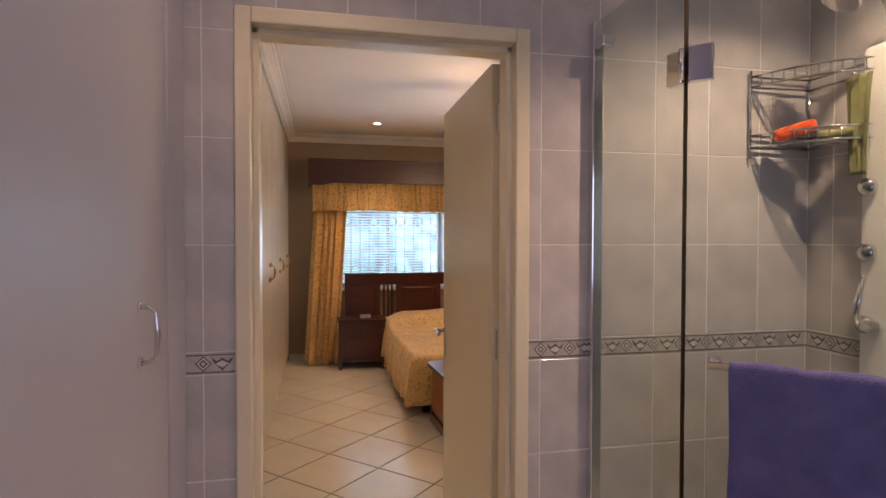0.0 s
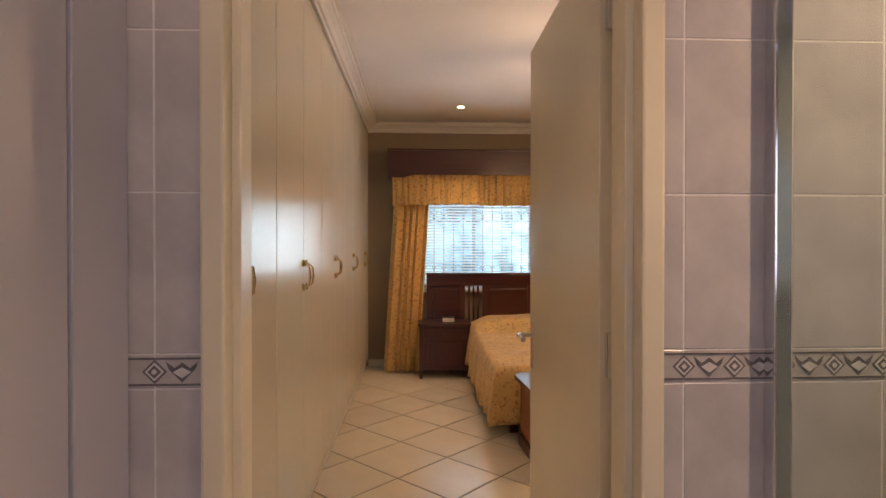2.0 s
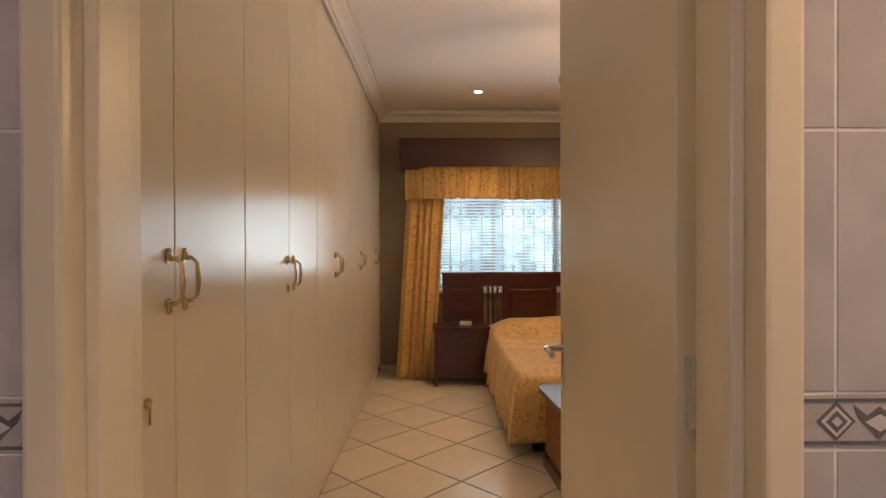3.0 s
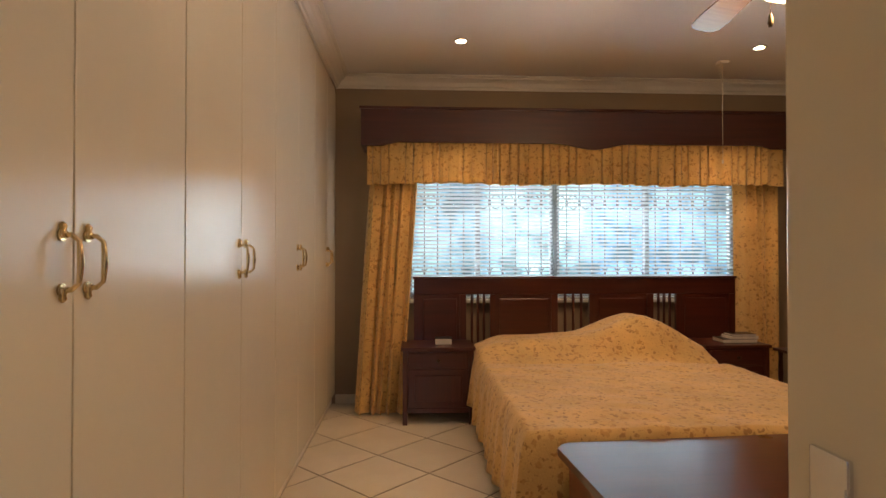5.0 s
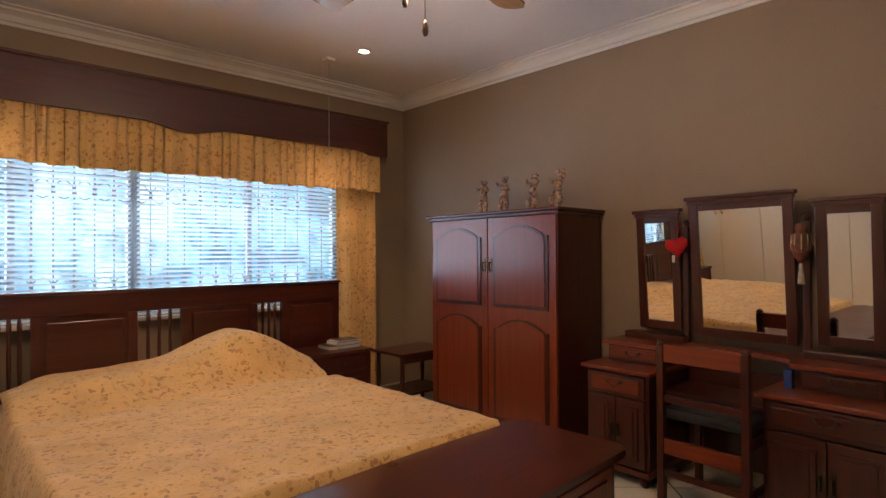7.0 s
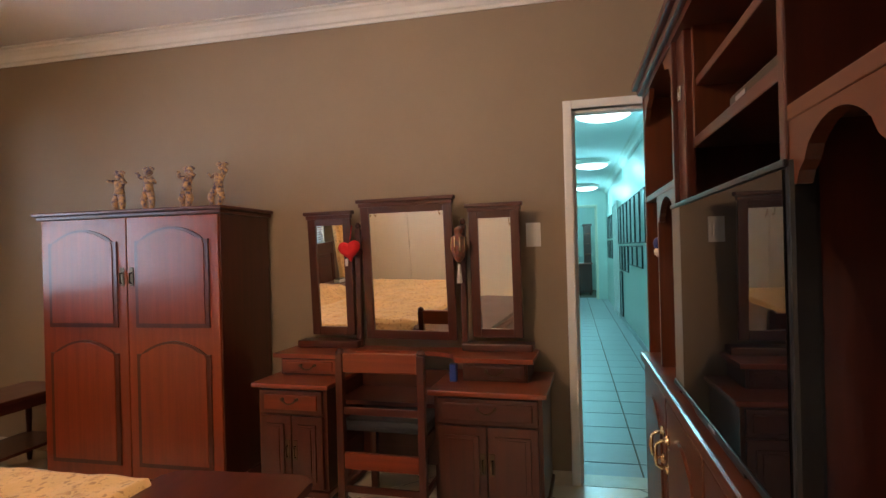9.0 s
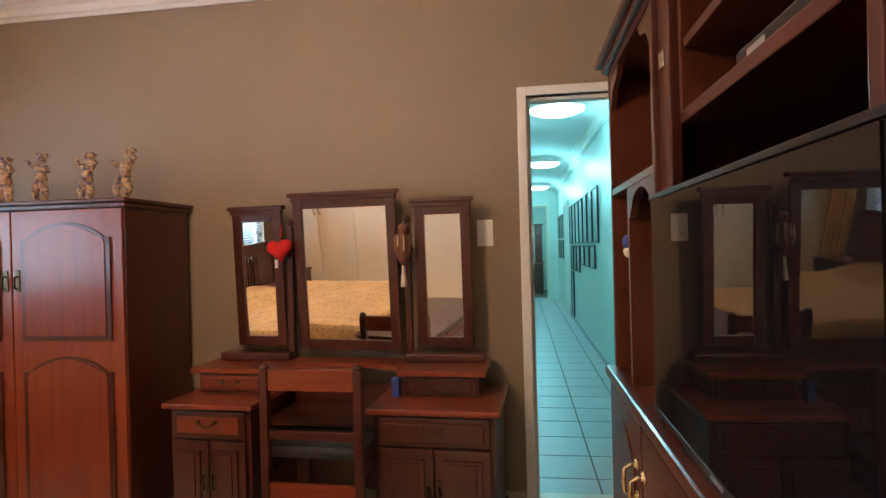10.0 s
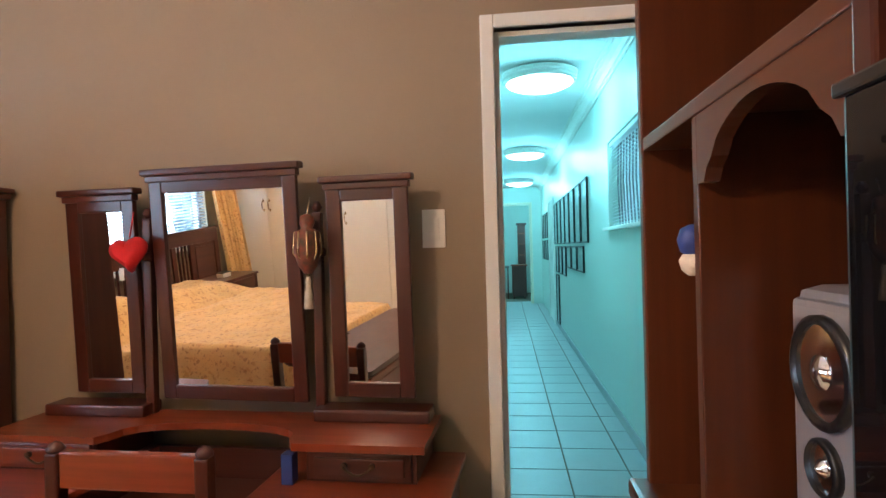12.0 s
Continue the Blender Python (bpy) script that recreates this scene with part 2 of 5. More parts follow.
def lathe(bm, prof, m=Matrix(), n=24):
    """A turned body from (radius, height) pairs, at the pose m."""
    rings = [[bm.verts.new(m @ Vector((max(r, 1e-4) * math.cos(k * math.tau / n), max(r, 1e-4) * math.sin(k * math.tau / n), h))) for k in range(n)] for r, h in prof]
    for q, w in zip(rings, rings[1:]):
        for k in range(n):
            bm.faces.new((q[k], q[(k + 1) % n], w[(k + 1) % n], w[k])).smooth = True
    bm.faces.new(rings[0][::-1])
    bm.faces.new(rings[-1])
    return bm


def prism(bm, poly, m, depth):
    """A flat outline (u, v) given thickness along w; m takes (u, v, w) to the place."""
    lo = [bm.verts.new(m @ Vector((u, v, 0))) for u, v in poly]
    hi = [bm.verts.new(m @ Vector((u, v, depth))) for u, v in poly]
    bm.faces.new(lo[::-1])
    bm.faces.new(hi)
    for k in range(len(poly)):
        j = (k + 1) % len(poly)
        bm.faces.new((lo[k], lo[j], hi[j], hi[k]))
    return bm


def axes(o, u, v, w):
    m = Matrix((Vector(u), Vector(v), Vector(w))).transposed().to_4x4()
    m.translation = o
    return m


def thing(name, base, label, category, group="", kind=""):
    e = new(name)
    e.location = base
    e.empty_display_size = 0.1
    e["base"] = list(base)
    return tagged(e, label, category, group, kind)


def part(name, bm, material, parent=None, label=""):
    me = bpy.data.meshes.new(name)
    bmesh.ops.recalc_face_normals(bm, faces=bm.faces[:])
    bm.to_mesh(me)
    bm.free()
    me.materials.append(material)
    ob = new(name, me)
    if parent:
        ob.parent = parent
        if parent.type == "EMPTY":
            ob.matrix_parent_inverse = Matrix.Translation(-Vector(parent.location))
    return tagged(ob, label)


def solo(name, bm, material, label, category, group="", kind=""):
    return tagged(part(name, bm, material), label, category, group, kind)


def structure(name, bm, material, label, category="wall"):
    return solo(name, bm, material, label, category, kind="structure")


def smooth(ob):
    for p in ob.data.polygons:
        p.use_smooth = True
    return ob


def pull(parent, p, u, out, length, material, name="handle", knop=True):
    """A bow handle centred at p, along u, standing off along out; knop: a turned end piece."""
    p, u, out = Vector(p), Vector(u).normalized(), Vector(out).normalized()
    bm = bmesh.new()
    h = length / 2
    pts = [p - u * h * 0.8, p - u * h * 0.8 + out * 0.02, p - u * h * 0.62 + out * 0.033, p + out * 0.036, p + u * h * 0.62 + out * 0.033, p + u * h * 0.8 + out * 0.02, p + u * h * 0.8]
    tube(bm, pts, [0.006, 0.005, 0.0045, 0.0065, 0.0045, 0.005, 0.006], 8)
    for s in (-1, 1):
        tube(bm, [p + u * h * 0.8 * s, p + u * h * 0.8 * s + out * 0.005], 0.012, 10)
        if not knop:
            continue
        tube(bm, [p + u * h * s * k + out * 0.004 for k in (0.7, 0.85, 0.95, 1.08, 1.18)], [0.009, 0.010, 0.006, 0.008, 0.002], 8)
    return part(name, bm, material, parent)


def bail(parent, p, u, material):
    """A drop handle on two small roses, hanging on a face that looks along -x."""
    p, u = Vector(p), Vector(u).normalized()
    bm = bmesh.new()
    for s in (-1, 1):
        tube(bm, [p + u * 0.04 * s, p + u * 0.04 * s + Vector((-0.012, 0, 0))], 0.009, 8)
    pts = [p + u * 0.04 * k + Vector((-0.014, 0, -0.022 * (1 - k * k))) for k in (-1, -0.7, -0.3, 0, 0.3, 0.7, 1)]
    tube(bm, pts, 0.0035, 6)
    return part("handle", bm, material, parent)

# ---- structure ----
X0, X1, Y0, Y1, H = 0.0, 4.09, 2.25, 7.29, 2.68
BX1, BY0, BY1, BH = 2.05, -0.95, 2.10, 2.58
T = 0.15
WX0, WX1, WZ0, WZ1 = 0.45, 3.42, 0.85, 2.12
DX0, DX1, DZ = 0.18, 0.962, 2.065
PY0, PY1, PZ = 2.66, 3.425, 2.0
CY0, CY1, CX1, CH = 2.615, 3.78, 14.8, 2.575

structure("floor", bx(box(-0.75, BY1, -0.2, X1 + T, Y1 + T, -0.003), -0.75, BY0 - T, -0.2, BX1 + T, BY1, -0.003), M_FGROUT, "dark grouted screed under the bedroom tiles", "floor")
structure("passage_floor", box(X1 + T, CY0 - 0.1, -0.2, CX1 + 3, CY1 + 0.1, -0.003), M_FGROUT, "grouted screed under the passage tiles", "floor")
structure("bathroom_floor", box(-0.55, BY0, -0.0028, BX1, 2.105, 0.0), M_FTILE, "cream tiled bathroom floor", "floor")
structure("ceiling", box(-0.75, Y0 - 0.003, H, X1 + T, Y1 + T, H + 0.1), M_CEIL, "smooth white painted ceiling", "ceiling")
structure("ceiling_bath", box(-0.55, BY0 - T, BH, BX1 + T, BY1 + T, BH + 0.08), M_CEIL, "white bathroom ceiling", "ceiling")
structure("ceiling_passage", box(X1 + T, CY0 - 0.1, CH, CX1 + 3, CY1 + 0.1, CH + 0.1), M_CEIL, "white painted passage ceiling", "ceiling")

# window wall with its opening
w = bmesh.new()
bx(w, -0.75, Y1, 0, WX0, Y1 + T, H)
bx(w, WX1, Y1, 0, X1 + T, Y1 + T, H)
bx(w, WX0, Y1, 0, WX1, Y1 + T, WZ0)
bx(w, WX0, Y1, WZ1, WX1, Y1 + T, H)
structure("wall_north", w, M_WALL, "tan painted wall with a wide window")
# dressing table wall with the passage doorway
w = bmesh.new()
bx(w, X1, PY1, 0, X1 + T, Y1, H)
bx(w, X1, PY0, PZ, X1 + T, PY1, H)
bx(w, X1, Y0, 0, X1 + T, PY0, H)
structure("wall_east", w, M_WALL, "tan painted wall with the passage doorway")
# wall between bedroom and bathroom
w = bmesh.new()
bx(w, -0.75, BY1 + 0.001, 0, DX0 - 0.04, Y0, H)
bx(w, DX1 + 0.05, BY1 + 0.001, 0, X1, Y0, H)
bx(w, DX0 - 0.04, BY1 + 0.001, DZ + 0.04, DX1 + 0.05, Y0, H)
wall_bath = structure("wall_south", w, M_GROUT, "tiled wall with a doorway to the bathroom")
structure("wall_niche", box(1.22, Y0, 0, X1, 2.60, H), M_WALL, "tan painted wall behind the television unit")
structure("wall_west", box(-0.75, Y0, 0, -0.62, Y1, H), M_WALL, "plain wall behind the wardrobes")
# bathroom shell
wall_shower = structure("wall_shower", box(BX1 + 0.001, BY0, 0, BX1 + T, BY1 + 0.012, BH), M_GROUT, "tiled shower wall")
structure("wall_bath_west", box(-0.75, BY0, 0, -0.55, BY1 + 0.012, BH), M_WALL, "plain bathroom wall behind the cupboard")
w = bmesh.new()
bx(w, -0.75, BY0 - T, 0, 0.3, BY0, BH)
bx(w, 1.5, BY0 - T, 0, BX1 + T, BY0, BH)
bx(w, 0.3, BY0 - T, 0, 1.5, BY0, 1.05)
bx(w, 0.3, BY0 - T, 2.05, 1.5, BY0, BH)
structure("wall_bath_south", w, M_BTILE, "tiled wall with the bathroom window")
wn3 = thing("window_3", (0.9, BY0 - 0.1, 1.05), "plain bathroom window with a white frame", "window", kind="structure")
for a in ((0.3, 1.05, 1.5, 1.10), (0.3, 2.0, 1.5, 2.05), (0.3, 1.10, 0.35, 2.0), (1.45, 1.10, 1.5, 2.0), (0.88, 1.10, 0.92, 2.0)):
    part("window_frame", box(a[0], BY0 - 0.10, a[1], a[2], BY0 - 0.06, a[3], bev=0.004), M_WHITE, wn3)
for a, b in ((0.35, 0.88), (0.92, 1.45)):
    part("pane", box(a, BY0 - 0.083, 1.10, b, BY0 - 0.078, 2.0), M_GLASS, wn3)
# passage
CWX0, CWX1, CWZ0, CWZ1 = 5.45, 6.62, 1.40, 2.04
w = bmesh.new()
bx(w, X1 + T, CY0 - 0.15, 0, CWX0, CY0, CH)
bx(w, CWX1, CY0 - 0.15, 0, CX1 + 3, CY0, CH)
bx(w, CWX0, CY0 - 0.15, 0, CWX1, CY0, CWZ0)
bx(w, CWX0, CY0 - 0.15, CWZ1, CWX1, CY0, CH)
structure("wall_passage_window", w, M_MINT, "pale mint glossy passage wall with a small window")
structure("wall_passage_plain", box(X1 + T, CY1, 0, CX1 + 3, CY1 + 0.15, CH), M_MINT, "pale mint glossy passage wall")
w = bmesh.new()
bx(w, CX1, CY0, 0, CX1 + 0.15, CY0 + 0.25, CH)
bx(w, CX1, CY0 + 1.05, 0, CX1 + 0.15, CY1, CH)
bx(w, CX1, CY0 + 0.25, 2.2, CX1 + 0.15, CY0 + 1.05, CH)
structure("wall_passage_end", w, M_MINT, "pale passage end wall with an open doorway")
structure("wall_far_room", box(CX1 + 3, CY0 - 0.15, 0, CX1 + 3.15, CY1 + 0.15, CH), M_MINT, "pale wall of the room beyond")


# cornices: a stepped plaster cove along each wall
def cornice(name, a, b, inward, z, label):
    a, b, inward = Vector(a), Vector(b), Vector(inward)
    prof = [(0, 0), (0, -0.095), (0.012, -0.095), (0.016, -0.078), (0.03, -0.074), (0.045, -0.045), (0.07, -0.028), (0.082, -0.024), (0.085, -0.010), (0.11, -0.008), (0.11, 0)]
    bm = bmesh.new()
    prism(bm, prof, axes((a.x, a.y, z), inward, (0, 0, 1), (b - a).normalized()), (b - a).length)
    return structure(name, bm, M_CORNICE, label, "cornice")


cornice("cornice_north", (0, Y1 - 0.002, 0), (X1, Y1 - 0.002, 0), (0, -1, 0), H - 0.002, "white moulded plaster cornice over the window")
cornice("cornice_east", (X1 - 0.002, Y0, 0), (X1 - 0.002, Y1, 0), (-1, 0, 0), H - 0.003, "white moulded plaster cornice on the tan wall")
cornice("cornice_west", (0.002, Y0, 0), (0.002, Y1, 0), (1, 0, 0), H - 0.004, "white moulded plaster cornice above the wardrobes")
cornice("cornice_passage", (X1 + T, CY0 + 0.002, 0), (CX1, CY0 + 0.002, 0), (0, 1, 0), CH - 0.002, "white moulded passage cornice")
structure("baseboard_east", box(X1 - 0.012, 3.47, 0.0, X1 - 0.002, Y1, 0.075, bev=0.003), M_SKIRT, "cream tile skirting", "skirting")
structure("baseboard_north", box(0.0, Y1 - 0.012, 0.0, X1 - 0.013, Y1 - 0.002, 0.075, bev=0.003), M_SKIRT, "cream tile skirting under the window", "skirting")
structure("baseboard_passage", box(X1 + T, CY0 + 0.002, 0.0, 11.49, CY0 + 0.013, 0.08, bev=0.003), M_PTILE, "pale tile skirting in the passage", "skirting")


# door frames: pressed steel with a rebate
def door_frame(name, m, width, height, depth, label, paint=M_FRAME):
    """u across the opening, v through the wall, w up."""
    f = thing(name, m.translation, label, "door frame", kind="structure")
    for nm, segs in (("jamb", ((-0.045, 0.0, 0.0, height + 0.045),)), ("jamb", ((width, width + 0.045, 0.0, height + 0.045),)), ("head", ((0.0, width, height, height + 0.045),))):
        for u0, u1, z0, z1 in segs:
            bm = bmesh.new()
            bx(bm, u0, -0.012, z0, u1, depth + 0.012, z1, 0.006)
            if nm == "jamb":
                s = 0.018 if u0 < 0 else -0.018
                e = u1 if u0 < 0 else u0
                bx(bm, min(e, e + s), 0.03, z0, max(e, e + s), depth - 0.05, height, 0.003)
            else:
                bx(bm, u0, 0.03, z0 - 0.018, u1, depth - 0.05, z0, 0.003)
            bm.transform(m)
            part(nm, bm, paint, f)
    return f


door_frame("door_frame_1", pose(DX0, BY1, 0), DX1 - DX0, DZ, T, "cream painted steel frame of the bathroom door")
door_frame("door_frame_2", pose(X1, PY1, 0, 0, 0, -90), PY1 - PY0, PZ, T, "white painted steel frame of the passage door", M_WHITE)
door_frame("door_frame_3", pose(CX1, CY0 + 1.05, 0, 0, 0, -90), 0.8, 2.2, 0.15, "white frame of the doorway closing the passage")
f = thing("door_frame_4", (11.5, CY0, 0), "white frame of a side doorway in the passage", "door frame", kind="structure")
for a, b, z0, z1 in ((11.5, 11.58, 0, 2.07), (12.42, 12.50, 0, 2.07), (11.58, 12.42, 2.01, 2.07)):
    part("jamb", box(a, CY0 - 0.02, z0, b, CY0 + 0.03, z1, bev=0.005), M_WHITE, f)
part("door_leaf", box(11.58, CY0 + 0.001, 0.01, 12.42, CY0 + 0.015, 2.01), M_WHITE, f)

# open bathroom door, swung into the bedroom
d = thing("door_1", (0.94, Y0 + 0.025, 0), "open cream painted flush door with chrome lever handle", "door")
DE = 3.105
part("door_leaf", box(0.940, Y0 + 0.025, 0.012, 0.980, DE, 2.055, bev=0.003), M_CREAM, d)
for sx, x in ((-1, 0.940), (1, 0.980)):
    bm = box(x - (0.006 if sx < 0 else 0), DE - 0.075, 0.90, x + (0.006 if sx > 0 else 0), DE - 0.035, 1.065, bev=0.002)
    plate = part("handle_plate", bm, M_CHROME, d)
    bm = bmesh.new()
    tube(bm, [(x, DE - 0.055, 1.02), (x + sx * 0.045, DE - 0.055, 1.02), (x + sx * 0.052, DE - 0.065, 1.02), (x + sx * 0.052, DE - 0.15, 1.018)], 0.009)
    part("lever", bm, M_CHROME, plate, "chrome lever")
part("latch_plate", box(0.95, DE - 0.0015, 0.95, 0.970, DE + 0.002, 1.13), M_CHROME, d)
for z in (0.25, 1.05, 1.82):
    part("hinge", box(0.953, Y0 + 0.008, z, 0.968, Y0 + 0.028, z + 0.1, bev=0.002), M_CHROME, d)
d.rotation_euler = (0, 0, radians(-1.0))

# ---- window, bars, blinds ----
wn1 = thing("window_1", ((WX0 + WX1) / 2, Y1, WZ0), "wide grey aluminium window behind blinds", "window", kind="structure")
for nm, a in (("window_frame", (WX0, 7.37, WZ0, WX1, 7.42, WZ0 + 0.05)), ("window_frame", (WX0, 7.37, WZ1 - 0.05, WX1, 7.42, WZ1)), ("window_frame", (WX0, 7.37, WZ0 + 0.05, WX0 + 0.05, 7.42, WZ1 - 0.05)),
              ("window_frame", (WX1 - 0.05, 7.37, WZ0 + 0.05, WX1, 7.42, WZ1 - 0.05)), ("mullion", (1.80, 7.37, WZ0 + 0.05, 1.88, 7.42, WZ1 - 0.05)), ("mullion", (1.16, 7.37, WZ0 + 0.05, 1.20, 7.42, WZ1 - 0.05)), ("mullion", (2.62, 7.37, WZ0 + 0.05, 2.66, 7.42, WZ1 - 0.05))):
    part(nm, box(*a, bev=0.004), M_ALU, wn1)
for a, b in ((WX0 + 0.05, 1.16), (1.20, 1.80), (1.88, 2.62), (2.66, WX1 - 0.05)):
    p = part("pane", box(a, 7.392, WZ0 + 0.05, b, 7.397, WZ1 - 0.05), M_GLASS, wn1)
    p.visible_shadow = False
part("window_sill", box(WX0, 7.25, WZ0 - 0.03, WX1, 7.37, WZ0 - 0.002, bev=0.004), M_CORNICE, wn1)

grille = thing("burglar_bars", (1.9, 7.345, WZ0), "grey steel burglar bars with round scrolls", "security bars")
nb = 27
for i in range(nb):
    x = WX0 + 0.06 + (WX1 - WX0 - 0.12) * i / (nb - 1)
    bm = bmesh.new()
    tube(bm, [(x, 7.345, WZ0), (x, 7.345, WZ1)], 0.006, 6)
    part("bar", bm, M_IRON, grille)
for z in (WZ0 + 0.10, 1.30, 1.76, WZ1 - 0.1):
    part("rail", box(WX0, 7.341, z, WX1, 7.349, z + 0.009), M_IRON, grille)
for z in (1.06, 1.66):
    bm = bmesh.new()
    for i in range(nb - 1):
        x = WX0 + 0.06 + (WX1 - WX0 - 0.12) * (i + 0.5) / (nb - 1)
        tube(bm, [(x + 0.05 * math.cos(k * math.tau / 12), 7.345, z + 0.055 * math.sin(k * math.tau / 12)) for k in range(13)], 0.005, 5)
    tagged(part("scroll", bm, M_IRON, grille), kind="stuff")

for bx0, bx1 in ((WX0 + 0.02, 1.80), (1.84, WX1 - 0.02)):
    bl = thing("venetian_blind", ((bx0 + bx1) / 2, 7.30, WZ0), "white slatted venetian blind, lowered and half open", "blind", "window blinds")
    part("headrail", box(bx0, 7.285, WZ1 - 0.04, bx1, 7.315, WZ1 - 0.002, bev=0.003), M_SLAT, bl)
    part("bottom_rail", box(bx0, 7.288, WZ0 + 0.006, bx1, 7.312, WZ0 + 0.02, bev=0.003), M_SLAT, bl)
    sm = bmesh.new()
    a = radians(-30)
    for u0, u1, h in ((-0.0165, 0.0, 0.0), (0.0, 0.0165, 0.0)):
        bx(sm, bx0, u0, -0.0004 + h, bx1, u1, 0.0004 + h)
    sm.transform(Matrix.Rotation(a, 4, "X"))
    first = part("slat", sm, M_SLAT, bl)
    n = int((WZ1 - WZ0 - 0.07) / 0.032)
    for i in range(n):
        o = first if i == 0 else new("slat", first.data)
        o.parent = bl
        o.matrix_parent_inverse = Matrix.Translation(-Vector(bl.location))
        o.location = (0, 7.30, WZ0 + 0.035 + i * 0.032)
    for x in (bx0 + 0.15, (bx0 + bx1) / 2, bx1 - 0.15):
        bm = bmesh.new()
        tube(bm, [(x, 7.284, WZ0 + 0.01), (x, 7.284, WZ1 - 0.04)], 0.001, 4)
        part("ladder_cord", bm, M_SLAT, bl)

# glowing garden backdrop outside: daylight and a sunlit zone painted into its emission
bk = bpy.data.materials.new("glowing_garden_distance")
bk.use_nodes = True
nt = bk.node_tree
nt.nodes.remove(nt.nodes["Principled BSDF"])
em = nt.nodes.new("ShaderNodeEmission")
tc = nt.nodes.new("ShaderNodeTexCoord")
nz = nt.nodes.new("ShaderNodeTexNoise")
nz.inputs["Scale"].default_value, nz.inputs["Detail"].default_value = 2.3, 9
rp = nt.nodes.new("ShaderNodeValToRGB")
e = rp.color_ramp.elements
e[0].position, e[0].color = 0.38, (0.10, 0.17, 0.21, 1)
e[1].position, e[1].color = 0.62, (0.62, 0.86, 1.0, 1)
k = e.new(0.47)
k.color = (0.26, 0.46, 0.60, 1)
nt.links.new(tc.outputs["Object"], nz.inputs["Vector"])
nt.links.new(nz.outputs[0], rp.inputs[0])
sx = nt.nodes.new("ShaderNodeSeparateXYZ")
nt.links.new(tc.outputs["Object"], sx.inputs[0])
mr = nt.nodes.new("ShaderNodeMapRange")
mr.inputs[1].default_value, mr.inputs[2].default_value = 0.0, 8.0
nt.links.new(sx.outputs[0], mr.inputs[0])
# grey dim left, sunlit white middle, bluish right, all in the glow colour
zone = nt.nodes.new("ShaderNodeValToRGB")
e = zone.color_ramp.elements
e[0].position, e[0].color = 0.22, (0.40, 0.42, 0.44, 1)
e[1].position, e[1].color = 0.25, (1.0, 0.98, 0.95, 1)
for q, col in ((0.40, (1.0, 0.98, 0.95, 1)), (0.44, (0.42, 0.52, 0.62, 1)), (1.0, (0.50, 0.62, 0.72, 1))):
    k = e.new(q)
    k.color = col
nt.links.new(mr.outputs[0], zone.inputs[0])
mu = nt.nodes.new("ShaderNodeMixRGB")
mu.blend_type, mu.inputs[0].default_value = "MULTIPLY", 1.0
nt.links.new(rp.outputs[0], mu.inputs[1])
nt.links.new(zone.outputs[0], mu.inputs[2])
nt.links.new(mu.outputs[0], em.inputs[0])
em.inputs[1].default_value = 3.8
nt.links.new(em.outputs[0], nt.nodes["Material Output"].inputs[0])
structure("backdrop", box(-7, 11.5, -1.5, 12, 11.52, 6), bk, "glowing backdrop of garden distance with a sunlit zone painted in", "backdrop")
structure("ground", box(-400, Y1 + 0.3, -0.4, 400, 700, -0.3), mat("lawn", (0.07, 0.10, 0.04), (0.05, 0.07, 0.03), 0.9, scale=3), "grass outside the window", "ground")

# ---- pelmet, valance, curtains ----
pel = thing("pelmet", (1.94, 7.1, 2.05), "dark mahogany box pelmet with a shaped lower edge", "pelmet")
PX0, PX1, PYF = 0.235, 3.65, 6.955
prof = [(PX0, 2.335), (PX0, 2.052)]
n = 60
for i in range(n + 1):
    u = i / n
    x = PX0 + (PX1 - PX0) * u
    d = max(0.0, 1 - abs(u - 0.53) / 0.085)
    endd = max(0.0, 1 - min(u, 1 - u) / 0.075)
    prof.append((x, 2.083 - 0.045 * (3 * d * d - 2 * d ** 3) - (0.028 if endd > 0.35 else 0.028 * endd / 0.35)))
prof += [(PX1, 2.335)]
prof = [q for i, q in enumerate(prof) if i == 0 or (Vector(q) - Vector(prof[i - 1])).length > 1e-4]
bm = bmesh.new()
prism(bm, prof, axes((0, PYF, 0), (1, 0, 0), (0, 0, 1), (0, 1, 0)), 0.022)
part("front_board", bm, D_X, pel)
part("top_board", box(PX0 - 0.012, PYF - 0.012, 2.335, PX1 + 0.012, Y1, 2.355, bev=0.004), D_X, pel)
for a in (PX0, PX1 - 0.022):
    part("end_board", box(a, PYF + 0.022, 2.055, a + 0.022, Y1, 2.335), D_Y, pel)


